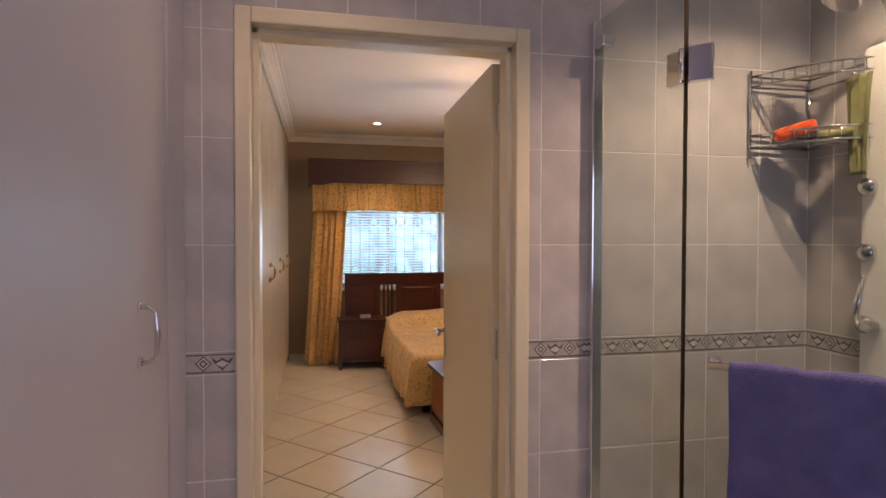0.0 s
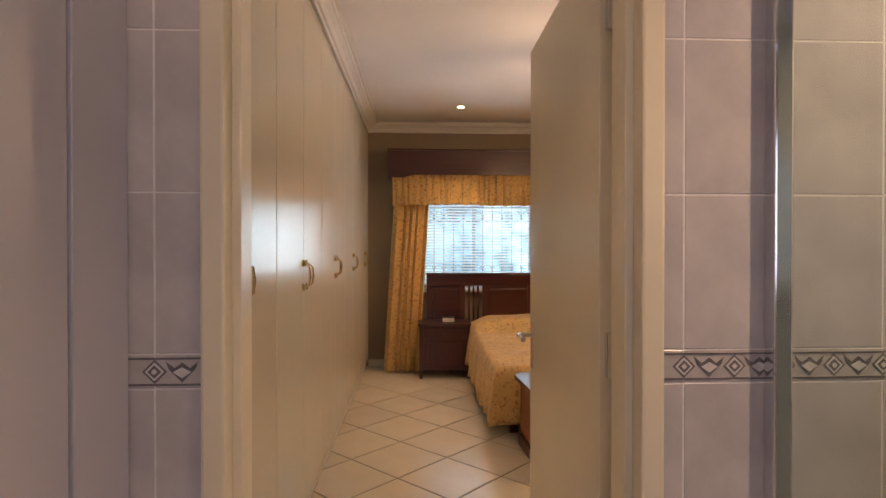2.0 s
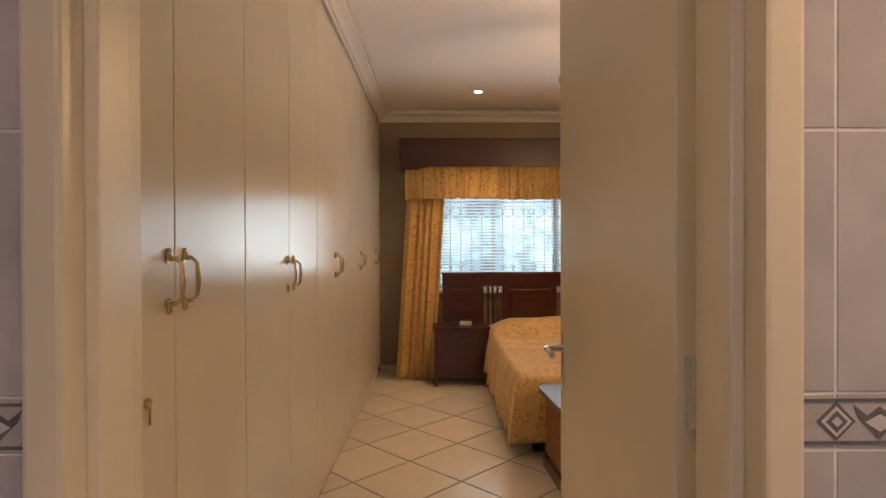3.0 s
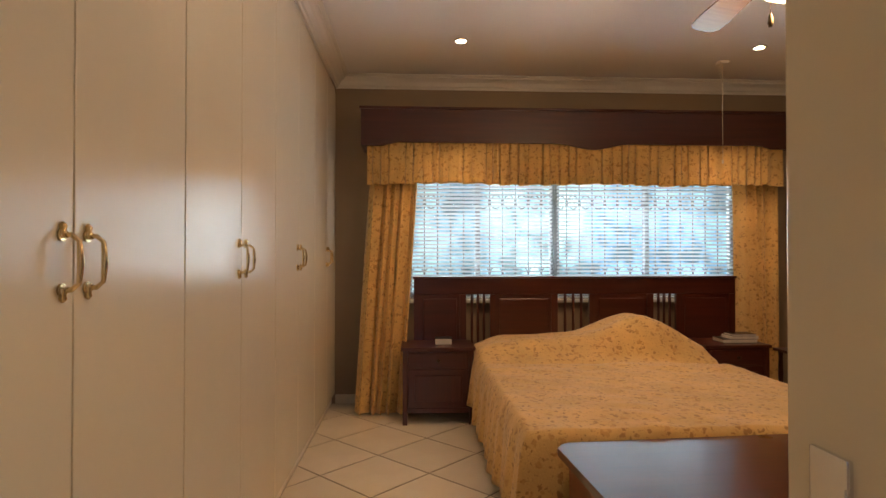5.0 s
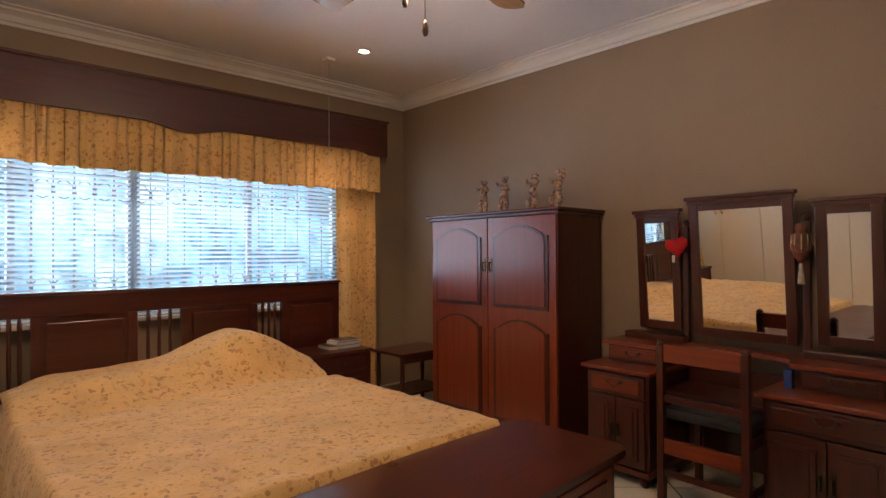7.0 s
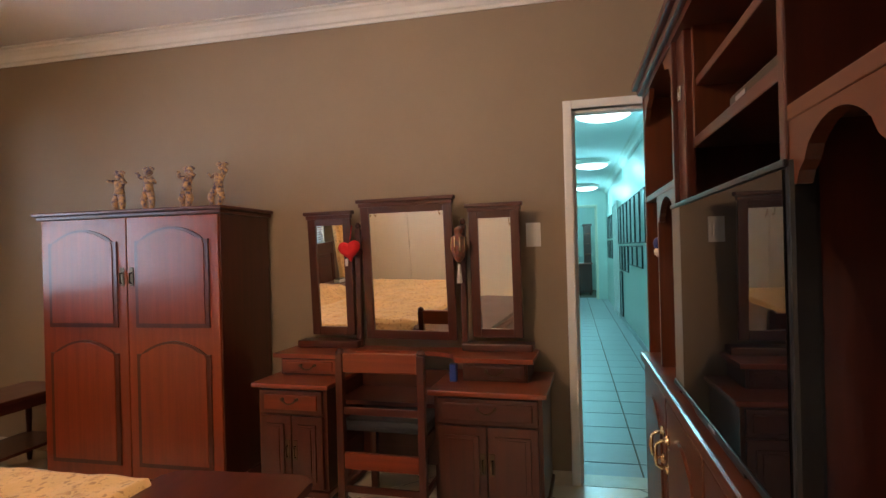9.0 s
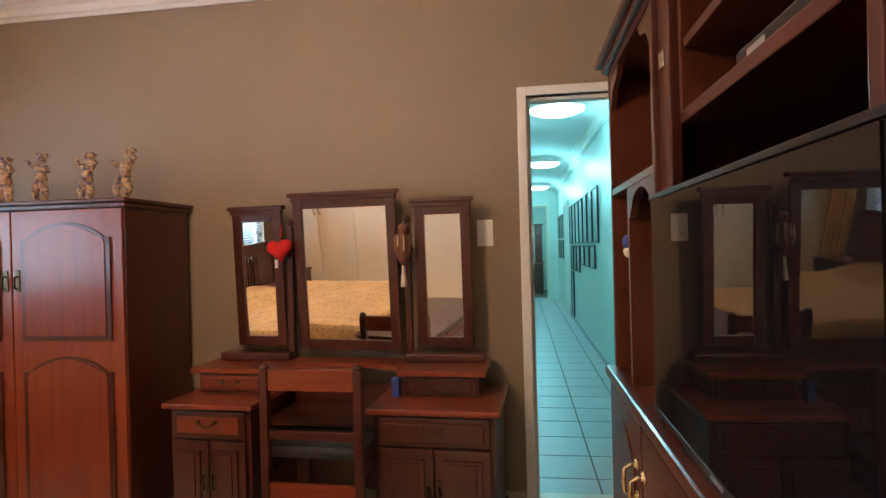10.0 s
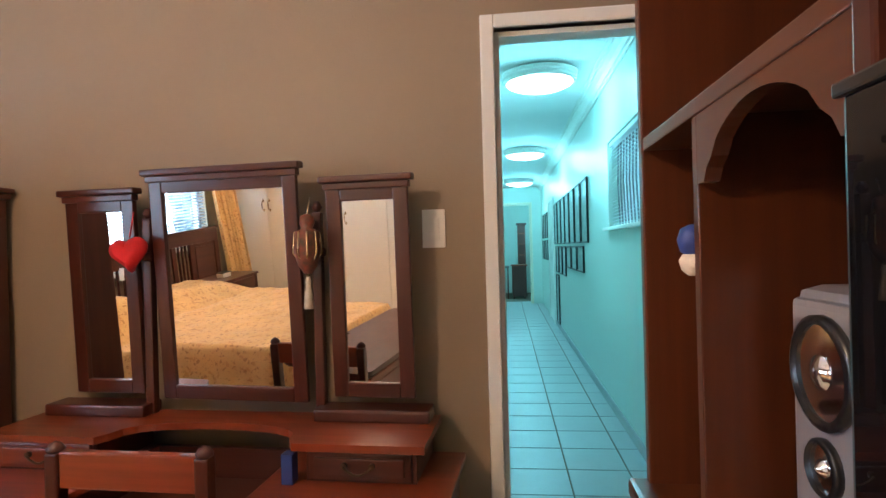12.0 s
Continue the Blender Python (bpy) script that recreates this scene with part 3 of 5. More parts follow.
def drape(name, top, bottom, z0, z1, y, folds, amp, hem=0.0, seed=0, gather=0.6, wave=0.0, irr=0.0, sweep=0.0):
    """A gathered cloth: top and bottom give its span in x; amp is the fold depth."""
    rnd = random.Random(seed)
    ph = [rnd.uniform(0, 6.28) for _ in range(8)]
    nu, nv = folds * 10, 26
    bm = bmesh.new()
    rows = []
    for j in range(nv + 1):
        v = j / nv
        z = z1 + (z0 - z1) * v
        a0, a1 = (top[0] + (bottom[0] - top[0]) * v ** gather, top[1] + (bottom[1] - top[1]) * v ** gather)
        r = []
        for i in range(nu + 1):
            u = i / nu
            f = u * folds * math.tau
            ff = f + 1.1 * math.sin(u * 9 + ph[0]) + 0.6 * math.sin(u * 23 + ph[1]) + 0.35 * v * math.sin(u * 14 + ph[5]) + irr * (math.sin(u * 41 + ph[6]) + 0.7 * math.sin(u * 97 + ph[7]))
            dep = amp * (0.45 + 0.55 * v) * (math.sin(ff) + 0.35 * math.sin(2 * ff + ph[2] + v))
            dx = 0.35 * amp * math.sin(2 * ff)
            zz = z + (hem * math.sin(ff * 0.5 + ph[3]) + wave * math.sin(u * 17 + ph[4])) * v
            r.append(bm.verts.new((a0 + (a1 - a0) * u + dx, y + dep + sweep * v, zz)))
        rows.append(r)
    for q, w2 in zip(rows, rows[1:]):
        for i in range(nu):
            bm.faces.new((q[i], q[i + 1], w2[i + 1], w2[i])).smooth = True
    return bm


def cloth(ob, thick=0.004):
    s = ob.modifiers.new("thickness", "SOLIDIFY")
    s.thickness = thick
    return ob


cloth(solo("curtain", drape("c", (0.30, 0.69), (0.185, 0.555), 0.012, 2.04, 7.08, 5, 0.055, seed=3, gather=1.0, sweep=-0.13), M_GOLDC, "gold floral curtain, long and drawn to the side", "curtain", "window curtains"))
cloth(solo("curtain", drape("c", (3.23, 3.60), (3.27, 3.58), 0.012, 2.04, 7.08, 4, 0.05, seed=8), M_GOLDC, "gold floral curtain hanging by the dark corner", "curtain", "window curtains"))
cloth(solo("valance", drape("v", (0.285, 3.60), (0.285, 3.60), 1.765, 2.10, 7.0, 42, 0.016, hem=0.006, wave=0.007, seed=5, irr=1.7), M_GOLDC, "gathered gold floral valance under the pelmet", "valance"))
bm = bmesh.new()
tube(bm, [(0.28, 7.06, 2.05), (3.62, 7.06, 2.05)], 0.012)
solo("curtain_rail", bm, M_WHITE, "white curtain rail hidden behind the valance", "rail")

# ---- ceiling lights and fan ----
# first two are visible fittings; the one at y 3.6 is an unseen addition
for dx, dy in ((0.96, 6.45), (3.07, 6.46), (0.96, 3.6)):
    dl = thing("downlight", (dx, dy, H), "round recessed halogen downlight with white rim, lit", "ceiling light", "bedroom downlights")
    bm = bmesh.new()
    lathe(bm, [(0.048, 0), (0.05, -0.006), (0.042, -0.010), (0.036, -0.004), (0.036, 0)], pose(dx, dy, H - 0.001))
    part("rim", bm, M_CHROME, dl)
    bm = bmesh.new()
    lathe(bm, [(0.034, 0), (0.030, -0.008), (0.0, -0.010)], pose(dx, dy, H - 0.002))
    part("bulb", bm, M_LAMPW, dl)
for dx, dy in ((0.35, 1.55), (1.70, 1.46)):
    dl = thing("downlight", (dx, dy, BH), "round recessed bathroom downlight, lit", "ceiling light", "bathroom downlights")
    bm = bmesh.new()
    lathe(bm, [(0.048, 0), (0.05, -0.006), (0.042, -0.010), (0.036, -0.004), (0.036, 0)], pose(dx, dy, BH - 0.001))
    part("rim", bm, M_CHROME, dl)
    bm = bmesh.new()
    lathe(bm, [(0.034, 0), (0.030, -0.008), (0.0, -0.010)], pose(dx, dy, BH - 0.002))
    part("bulb", bm, M_LAMPW, dl)

fx, fy = FAN
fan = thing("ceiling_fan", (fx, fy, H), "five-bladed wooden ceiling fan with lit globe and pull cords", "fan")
bm = bmesh.new()
lathe(bm, [(0.06, 0), (0.065, -0.03), (0.03, -0.06), (0.014, -0.07), (0.014, -0.20), (0.05, -0.22)], pose(fx, fy, H))
part("stem", bm, M_BRASS, fan)
bm = bmesh.new()
lathe(bm, [(0.05, -0.20), (0.10, -0.225), (0.115, -0.27), (0.115, -0.34), (0.09, -0.38), (0.06, -0.395), (0.045, -0.42)], pose(fx, fy, H))
part("motor", bm, M_BRASS, fan)
bm = bmesh.new()
lathe(bm, [(0.04, -0.47), (0.075, -0.49), (0.09, -0.53), (0.075, -0.575), (0.03, -0.60), (0.0, -0.605)], pose(fx, fy, H + 0.045))
g = part("light_globe", bm, glow("lit_globe", (1.0, 0.80, 0.52), 9), fan)
g.visible_shadow = False
for k in range(5):
    ang = 86 - 72 * k
    m = pose(fx, fy, 2.29, 0, 0, ang)
    bm = bmesh.new()
    poly = [(0.17, -0.045), (0.30, -0.055), (0.55, -0.068), (0.65, -0.066), (0.685, -0.045), (0.695, 0.0), (0.685, 0.045), (0.65, 0.066), (0.55, 0.068), (0.30, 0.055), (0.17, 0.045)]
    prism(bm, poly, m @ Matrix.Rotation(radians(11), 4, "X"), 0.008)
    bl = part("blade", bm, FANW, fan)
    bm = bmesh.new()
    prism(bm, [(0.09, -0.02), (0.24, -0.03), (0.24, 0.03), (0.09, 0.02)], m @ Matrix.Rotation(radians(11), 4, "X") @ pose(0, 0, 0.009), 0.006)
    part("bracket", bm, M_BRASS, bl)
for ox, oy, z in ((0.0, -0.02, 1.945), (-0.05, 0.02, 2.035)):
    bm = bmesh.new()
    tube(bm, [(fx + ox, fy + oy, 2.30), (fx + ox, fy + oy, z + 0.05)], 0.0015, 5)
    lathe(bm, [(0.003, 0.05), (0.007, 0.04), (0.010, 0.012), (0.006, 0.0)], pose(fx + ox, fy + oy, z), 10)
    part("pull_cord", bm, M_BRONZE, fan)

pc = thing("pull_switch", (2.97, 6.76, H), "small white ceiling pull switch with a long thin cord", "light switch")
part("rose", box(2.935, 6.725, H - 0.022, 3.005, 6.795, H - 0.001, bev=0.005), M_WHITE, pc)
bm = bmesh.new()
tube(bm, [(2.97, 6.76, H - 0.022), (2.97, 6.76, 1.93)], 0.0018, 5)
lathe(bm, [(0.002, 0.03), (0.006, 0.022), (0.007, 0.006), (0.004, 0.0)], pose(2.97, 6.76, 1.905), 10)
part("cord", bm, M_TASSEL, pc)

# ---- wardrobes: five built-in units with paired doors ----
for k in range(5):
    c = 2.70 + 1.035 * k
    a, b = max(Y0 + 0.004, c - 0.5165), min(Y1 - 0.004, c + 0.5165)
    wd = thing("wardrobe", (-0.3, c, 0), "cream glossy built-in wardrobe with two closed doors and brass handles", "wardrobe", "built-in wardrobes")
    part("body", box(-0.60, a, 0.08, -0.024, b, 2.585), M_CREAM, wd)
    part("plinth", box(-0.60, a, 0.0, -0.03, b, 0.078), M_SKIRT, wd)
    part("cornice_strip", box(-0.024, a, 2.545, -0.004, b, 2.585, bev=0.002), M_CREAM, wd)
    meet, hz = (2.75, 1.235) if k == 0 else (c, 1.20)
    for p, q, hy in ((a + 0.002, meet - 0.002, meet - 0.04), (meet + 0.002, b - 0.002, meet + 0.04)):
        dr = part("door", box(-0.022, p, 0.085, -0.002, q, 2.54, bev=0.003), M_CREAM, wd)
        pull(dr, (-0.002, hy, hz), (0, 0, 1), (1, 0, 0), 0.125, M_BRASS)
    if k == 0:
        bm = bmesh.new()
        tube(bm, [(-0.002, c - 0.08, 0.99), (0.004, c - 0.08, 0.99)], 0.011, 10)
        bx(bm, 0.003, c - 0.084, 0.945, 0.006, c - 0.076, 0.99, 0.001)
        part("key", bm, M_BRASS, wd)

# ---- headboard, bed, bedside cabinets ----
HB0, HB1, HY, HZ = 0.64, 3.22, 7.03, 1.03
hb = thing("headboard", (1.93, HY, 0), "wide dark mahogany headboard with panels and spindle openings", "headboard")
slots = ((1.05, 1.238), (1.775, 2.032), (2.548, 2.734))
part("top_rail", box(HB0, HY, 0.905, HB1, HY + 0.035, HZ, bev=0.006), D_X, hb)
part("cap", box(HB0 - 0.01, HY - 0.012, HZ, HB1 + 0.01, HY + 0.045, HZ + 0.016, bev=0.005), D_X, hb)
part("bottom_rail", box(HB0, HY, 0.28, HB1, HY + 0.035, 0.40, bev=0.004), D_X, hb)
edges = [HB0] + [v for s in slots for v in s] + [HB1]
for i in range(0, len(edges), 2):
    a, b = edges[i], edges[i + 1]
    part("stile", box(a, HY + 0.002, 0.40, a + 0.05, HY + 0.033, 0.905), D_Z, hb)
    part("stile", box(b - 0.05, HY + 0.002, 0.40, b, HY + 0.033, 0.905), D_Z, hb)
    part("panel", box(a + 0.05, HY + 0.014, 0.40, b - 0.05, HY + 0.028, 0.905), D_X, hb)
    part("raised_field", box(a + 0.075, HY + 0.004, 0.44, b - 0.075, HY + 0.016, 0.872, bev=0.006), D_X, hb)
for a, b in slots:
    n = 3
    for k in range(n):
        x = a + (b - a) * (k + 1) / (n + 1)
        bm = bmesh.new()
        tube(bm, [(x, HY + 0.018, z) for z in (0.40, 0.46, 0.52, 0.66, 0.80, 0.86, 0.905)], [0.010, 0.013, 0.009, 0.012, 0.009, 0.013, 0.010], 10)
        part("spindle", bm, D_Z, hb)
for x in (HB0 + 0.02, HB1 - 0.08):
    part("leg", box(x, HY, 0.0, x + 0.06, HY + 0.035, 0.28), D_Z, hb)

BDX0, BDX1, BDY0, BDY1 = 1.10, 2.70, 4.90, 7.0
bed = thing("bed", (1.9, 5.95, 0), "double bed base with mattress under the spread", "bed")
part("base", box(BDX0 + 0.04, BDY0 + 0.06, 0.14, BDX1 - 0.04, BDY1, 0.32, bev=0.01), M_LEATHER, bed)
part("mattress", box(BDX0 + 0.03, BDY0 + 0.05, 0.32, BDX1 - 0.03, BDY1, 0.45, bev=0.03), M_PAPER, bed)
for x in (BDX0 + 0.1, BDX1 - 0.16):
    for y in (BDY0 + 0.12, BDY1 - 0.1):
        part("leg", box(x, y, 0, x + 0.06, y + 0.06, 0.14), D_Z, bed)


def spread_height(x, y):
    """The top of the bedspread: two pillows at the head, one plumper."""
    h = 0.505
    t = min(1, max(0, (y - 6.36) / 0.26))
    t = t * t * (3 - 2 * t)
    e = min(1, max(0, (BDY1 - 0.02 - y) / 0.10))
    t *= 0.55 + 0.45 * e
    p1 = 0.112 * math.exp(-((x - 1.9) / 0.80) ** 8)
    p2 = 0.155 * math.exp(-((x - 2.27) / 0.30) ** 2)
    tuck = -0.032 * math.exp(-((y - 6.33) / 0.035) ** 2)
    h += t * (p1 + p2) + tuck * (0.6 + 0.4 * math.sin(x * 5))
    n = noise.noise(Vector((x * 3.1, y * 3.1, 0.3)))
    n2 = noise.noise(Vector((x * 9 + y * 3, y * 11, 1.7)))
    crease = 0.006 * t * math.sin(x * 16 + 9 * y + 3 * n) * (1 - 0.5 * e)
    rumple = 0.005 * math.exp(-((y - 6.2) / 0.22) ** 2) * math.sin(22 * y + 5 * x + 4 * n)
    return h + 0.007 * n + 0.008 * n2 + crease + rumple


bm = bmesh.new()
nx, ny, ns = 74, 90, 12
grid = []
drop = 0.40
for j in range(ny + 1 + ns):
    row = []
    for i in range(-ns, nx + ns + 1):
        u = min(1, max(0, i / nx))
        v = min(1, max(0, (j - ns) / ny))
        x, y = BDX0 + (BDX1 - BDX0) * u, BDY0 + (BDY1 - BDY0) * v
        z = spread_height(x, y)
        side = max(0, -i, i - nx) / ns
        foot = max(0, ns - j) / ns
        d = max(side, foot)
        sgn = -1 if i < 0 else 1
        round_in = 0.03
        wob = 0.013 * math.sin(y * 16 + 2 * math.sin(y * 5)) + 0.012 * math.sin(y * 41)
        wobx = 0.02 * math.sin(x * 17 + 1.5 * math.sin(x * 4))
        if side > 0:
            x += sgn * (0.028 * (1 - (1 - min(1, side * 3)) ** 2) + side * (0.035 + wob))
        if foot > 0:
            y -= 0.028 * (1 - (1 - min(1, foot * 3)) ** 2) + foot * (0.02 + wobx)
        z -= (drop + 0.012 * math.sin((x + y) * 9)) * d if d else 0
        row.append(bm.verts.new((x, y, z)))
    grid.append(row)
for q, w2 in zip(grid, grid[1:]):
    for i in range(len(q) - 1):
        bm.faces.new((q[i], q[i + 1], w2[i + 1], w2[i])).smooth = True
cloth(solo("bedspread", bm, M_GOLD, "gold floral bedspread pulled over two pillows", "bedspread"), 0.008)


def bedside(x0, x1, y0, label):
    c = thing("bedside_cabinet", ((x0 + x1) / 2, y0 + 0.17, 0), label, "bedside cabinet", "bedside cabinets")
    y1 = HY - 0.004
    part("top", box(x0 - 0.012, y0 - 0.015, 0.53, x1 + 0.012, y1, 0.553, bev=0.006), D_X, c)
    part("body", box(x0 + 0.005, y0 + 0.012, 0.10, x1 - 0.005, y1, 0.53), D_Z, c)
    for a in (x0, x1 - 0.035):
        part("leg", box(a, y0, 0.0, a + 0.035, y0 + 0.035, 0.53, bev=0.004), D_Z, c)
        part("leg", box(a, y1 - 0.04, 0.0, a + 0.035, y1 - 0.005, 0.10, bev=0.004), D_Z, c)
    dw = part("drawer", box(x0 + 0.04, y0 + 0.002, 0.405, x1 - 0.04, y0 + 0.02, 0.515, bev=0.006), D_X, c)
    bm = bmesh.new()
    lathe(bm, [(0.006, 0), (0.006, 0.012), (0.013, 0.018), (0.010, 0.028), (0, 0.030)], axes(((x0 + x1) / 2, y0 + 0.002, 0.46), (1, 0, 0), (0, 0, 1), (0, -1, 0)), 12)
    part("knob", bm, M_BRONZE, dw)
    dr = part("door", box(x0 + 0.04, y0 + 0.004, 0.125, x1 - 0.04, y0 + 0.02, 0.395, bev=0.004), D_Z, c)
    part("raised_field", box(x0 + 0.085, y0 - 0.004, 0.165, x1 - 0.085, y0 + 0.006, 0.355, bev=0.006), D_Z, dr)
    part("apron", box(x0 + 0.035, y0 + 0.005, 0.085, x1 - 0.035, y0 + 0.02, 0.12, bev=0.004), D_X, c)
    return c


bedside(0.56, 1.07, 6.66, "dark mahogany bedside cabinet with one drawer, beside the gold curtain")
bedside(2.78, 3.26, 6.66, "dark mahogany bedside cabinet holding books")
tb = thing("tissue_box", (0.86, 6.83, 0.553), "small white box with a dark lid on the bedside cabinet", "box")
part("box_body", box(0.80, 6.79, 0.553, 0.92, 6.87, 0.595, bev=0.004), M_PAPER, tb)
part("lid", box(0.798, 6.788, 0.595, 0.922, 6.872, 0.603, bev=0.002), M_BLACK, tb)
for i, (a, w1, l, h, m_) in enumerate(((2.96, 0.26, 0.17, 0.03, M_BLACK), (3.02, 0.21, 0.15, 0.022, M_PAPER), (3.03, 0.18, 0.13, 0.016, M_BORDER_D))):
    z = 0.553 + sum((0.03, 0.022, 0.016)[:i])
    bk_ = thing("book", (a + w1 / 2, 6.82, z), "closed book in a stack on the bedside cabinet", "book", "stacked books")
    part("cover", box(a, 6.74, z, a + w1, 6.74 + l, z + 0.003), m_, bk_)
    part("cover", box(a, 6.74, z + h - 0.003, a + w1, 6.74 + l, z + h), m_, bk_)
    part("page_block", box(a + 0.003, 6.743, z + 0.003, a + w1 - 0.002, 6.737 + l, z + h - 0.003), M_PAPER, bk_)

# ---- low chest at the foot of the bed ----
KX, KY, KL, KW, KH = 2.03, 4.585, 1.62, 0.54, 0.478
ch = thing("chest", (KX, KY, 0), "long low polished mahogany chest against the foot of the bed", "chest")
x0, x1, y0, y1 = KX - KL / 2, KX + KL / 2, KY - KW / 2, KY + KW / 2
poly = []
for cx, cy, a0 in ((x1 - 0.04, y1 - 0.04, 0), (x0 + 0.04, y1 - 0.04, 90), (x0 + 0.04, y0 + 0.04, 180), (x1 - 0.04, y0 + 0.04, 270)):
    for s in range(6):
        a = radians(a0 + 18 * s)
        poly.append((cx + 0.06 * math.cos(a), cy + 0.06 * math.sin(a)))
bm = bmesh.new()
prism(bm, poly, pose(0, 0, KH - 0.03), 0.03)
bmesh.ops.bevel(bm, geom=[e for e in bm.edges if abs(e.verts[0].co.z - e.verts[1].co.z) < 1e-5], offset=0.008, segments=2, affect="EDGES")
part("top", bm, D_X, ch)
part("body", box(x0 + 0.03, y0 + 0.03, 0.07, x1 - 0.03, y1 - 0.03, KH - 0.032), D_X, ch)
part("plinth", box(x0 + 0.01, y0 + 0.01, 0.0, x1 - 0.01, y1 - 0.01, 0.075, bev=0.01), D_X, ch)
for k in range(3):
    a = x0 + 0.06 + k * (KL - 0.12) / 3
    b = a + (KL - 0.12) / 3 - 0.02
    dw = part("drawer_front", box(a, y0 + 0.012, 0.11, b, y0 + 0.032, KH - 0.06, bev=0.006), W_X, ch)
    part("raised_field", box(a + 0.05, y0 + 0.004, 0.15, b - 0.05, y0 + 0.014, KH - 0.10, bev=0.006), W_X, dw)
    pull(dw, ((a + b) / 2, y0 + 0.004, 0.28), (1, 0, 0), (0, -1, 0), 0.09, M_BRASS)
for a in (x0 + 0.012, x1 - 0.032):
    part("end_panel", box(a, y0 + 0.07, 0.11, a + 0.02, y1 - 0.07, KH - 0.06, bev=0.006), W_Y, ch)
ch.rotation_euler = (0, 0, radians(3.5))


# ---- panelled doors facing -x ----
def arched(y0, y1, z0, z1, rise, n=12):
    """Outline (y, z) of a panel with a shouldered arch."""
    pts = [(y0, z0), (y1, z0), (y1, z1 - rise)]
    for i in range(n + 1):
        u = i / n
        y = y1 + (y0 - y1) * (0.06 + 0.88 * u)
        pts.append((y, z1 - rise + rise * math.sin(math.pi * u) ** 0.8))
    pts.append((y0, z1 - rise))
    return pts


def door_x(parent, x, y0, y1, z0, z1, panels, wd, handle=None):
    """A cupboard door in the plane x looking along -x; panels: (z0, z1, rise)."""
    m = axes((x, 0, 0), (0, 1, 0), (0, 0, 1), (-1, 0, 0))
    d_ = part("door", box(x, y0, z0, x + 0.02, y1, z1, bev=0.004), wd, parent)
    for a, b, rise in panels:
        s = 0.055 if y1 - y0 > 0.3 else 0.035
        o = arched(y0 + s, y1 - s, a, b, rise)
        bm = bmesh.new()
        prism(bm, o, m, 0.010)
        # darker wood here paints the groove shade round the raised field
        part("moulding", bm, D_Z, d_)
        i_ = arched(y0 + s + 0.012, y1 - s - 0.012, a + 0.012, b - 0.012, rise)
        bm = bmesh.new()
        prism(bm, i_, m, 0.015)
        bmesh.ops.bevel(bm, geom=[e for e in bm.edges if abs(e.verts[0].co.x - (x - 0.015)) < 1e-5 and abs(e.verts[1].co.x - (x - 0.015)) < 1e-5], offset=0.011, segments=2, affect="EDGES")
        part("raised_field", bm, wd, d_)
    if handle:
        bm = bmesh.new()
        hy, hz = handle
        bx(bm, x - 0.004, hy - 0.012, hz - 0.05, x, hy + 0.012, hz + 0.05, 0.002)
        tube(bm, [(x - 0.004, hy, hz + 0.02), (x - 0.018, hy, hz + 0.02), (x - 0.020, hy, hz - 0.03), (x - 0.008, hy, hz - 0.035)], 0.005, 8)
        part("handle", bm, M_BRONZE, d_)
    return d_


AX, AY0, AY1, AZ = 3.58, 5.19, 6.34, 1.53
ar = thing("armoire", (3.83, 5.76, 0), "reddish mahogany two-door cupboard with arched panels", "cupboard")
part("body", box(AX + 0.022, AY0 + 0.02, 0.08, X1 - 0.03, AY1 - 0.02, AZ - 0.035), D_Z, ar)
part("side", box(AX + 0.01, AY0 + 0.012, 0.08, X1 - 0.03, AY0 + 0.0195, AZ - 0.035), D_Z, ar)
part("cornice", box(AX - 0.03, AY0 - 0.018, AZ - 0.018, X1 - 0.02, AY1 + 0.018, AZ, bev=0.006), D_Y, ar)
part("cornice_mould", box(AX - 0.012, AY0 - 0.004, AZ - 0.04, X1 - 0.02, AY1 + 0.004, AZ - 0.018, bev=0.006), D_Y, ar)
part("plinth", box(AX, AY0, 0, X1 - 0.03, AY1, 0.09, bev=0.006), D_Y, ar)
mid = (AY0 + AY1) / 2
for a, b, hy in ((AY0 + 0.02, mid - 0.003, mid - 0.03), (mid + 0.003, AY1 - 0.02, mid + 0.03)):
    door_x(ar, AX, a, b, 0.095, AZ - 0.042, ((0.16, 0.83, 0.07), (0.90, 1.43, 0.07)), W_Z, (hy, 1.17))


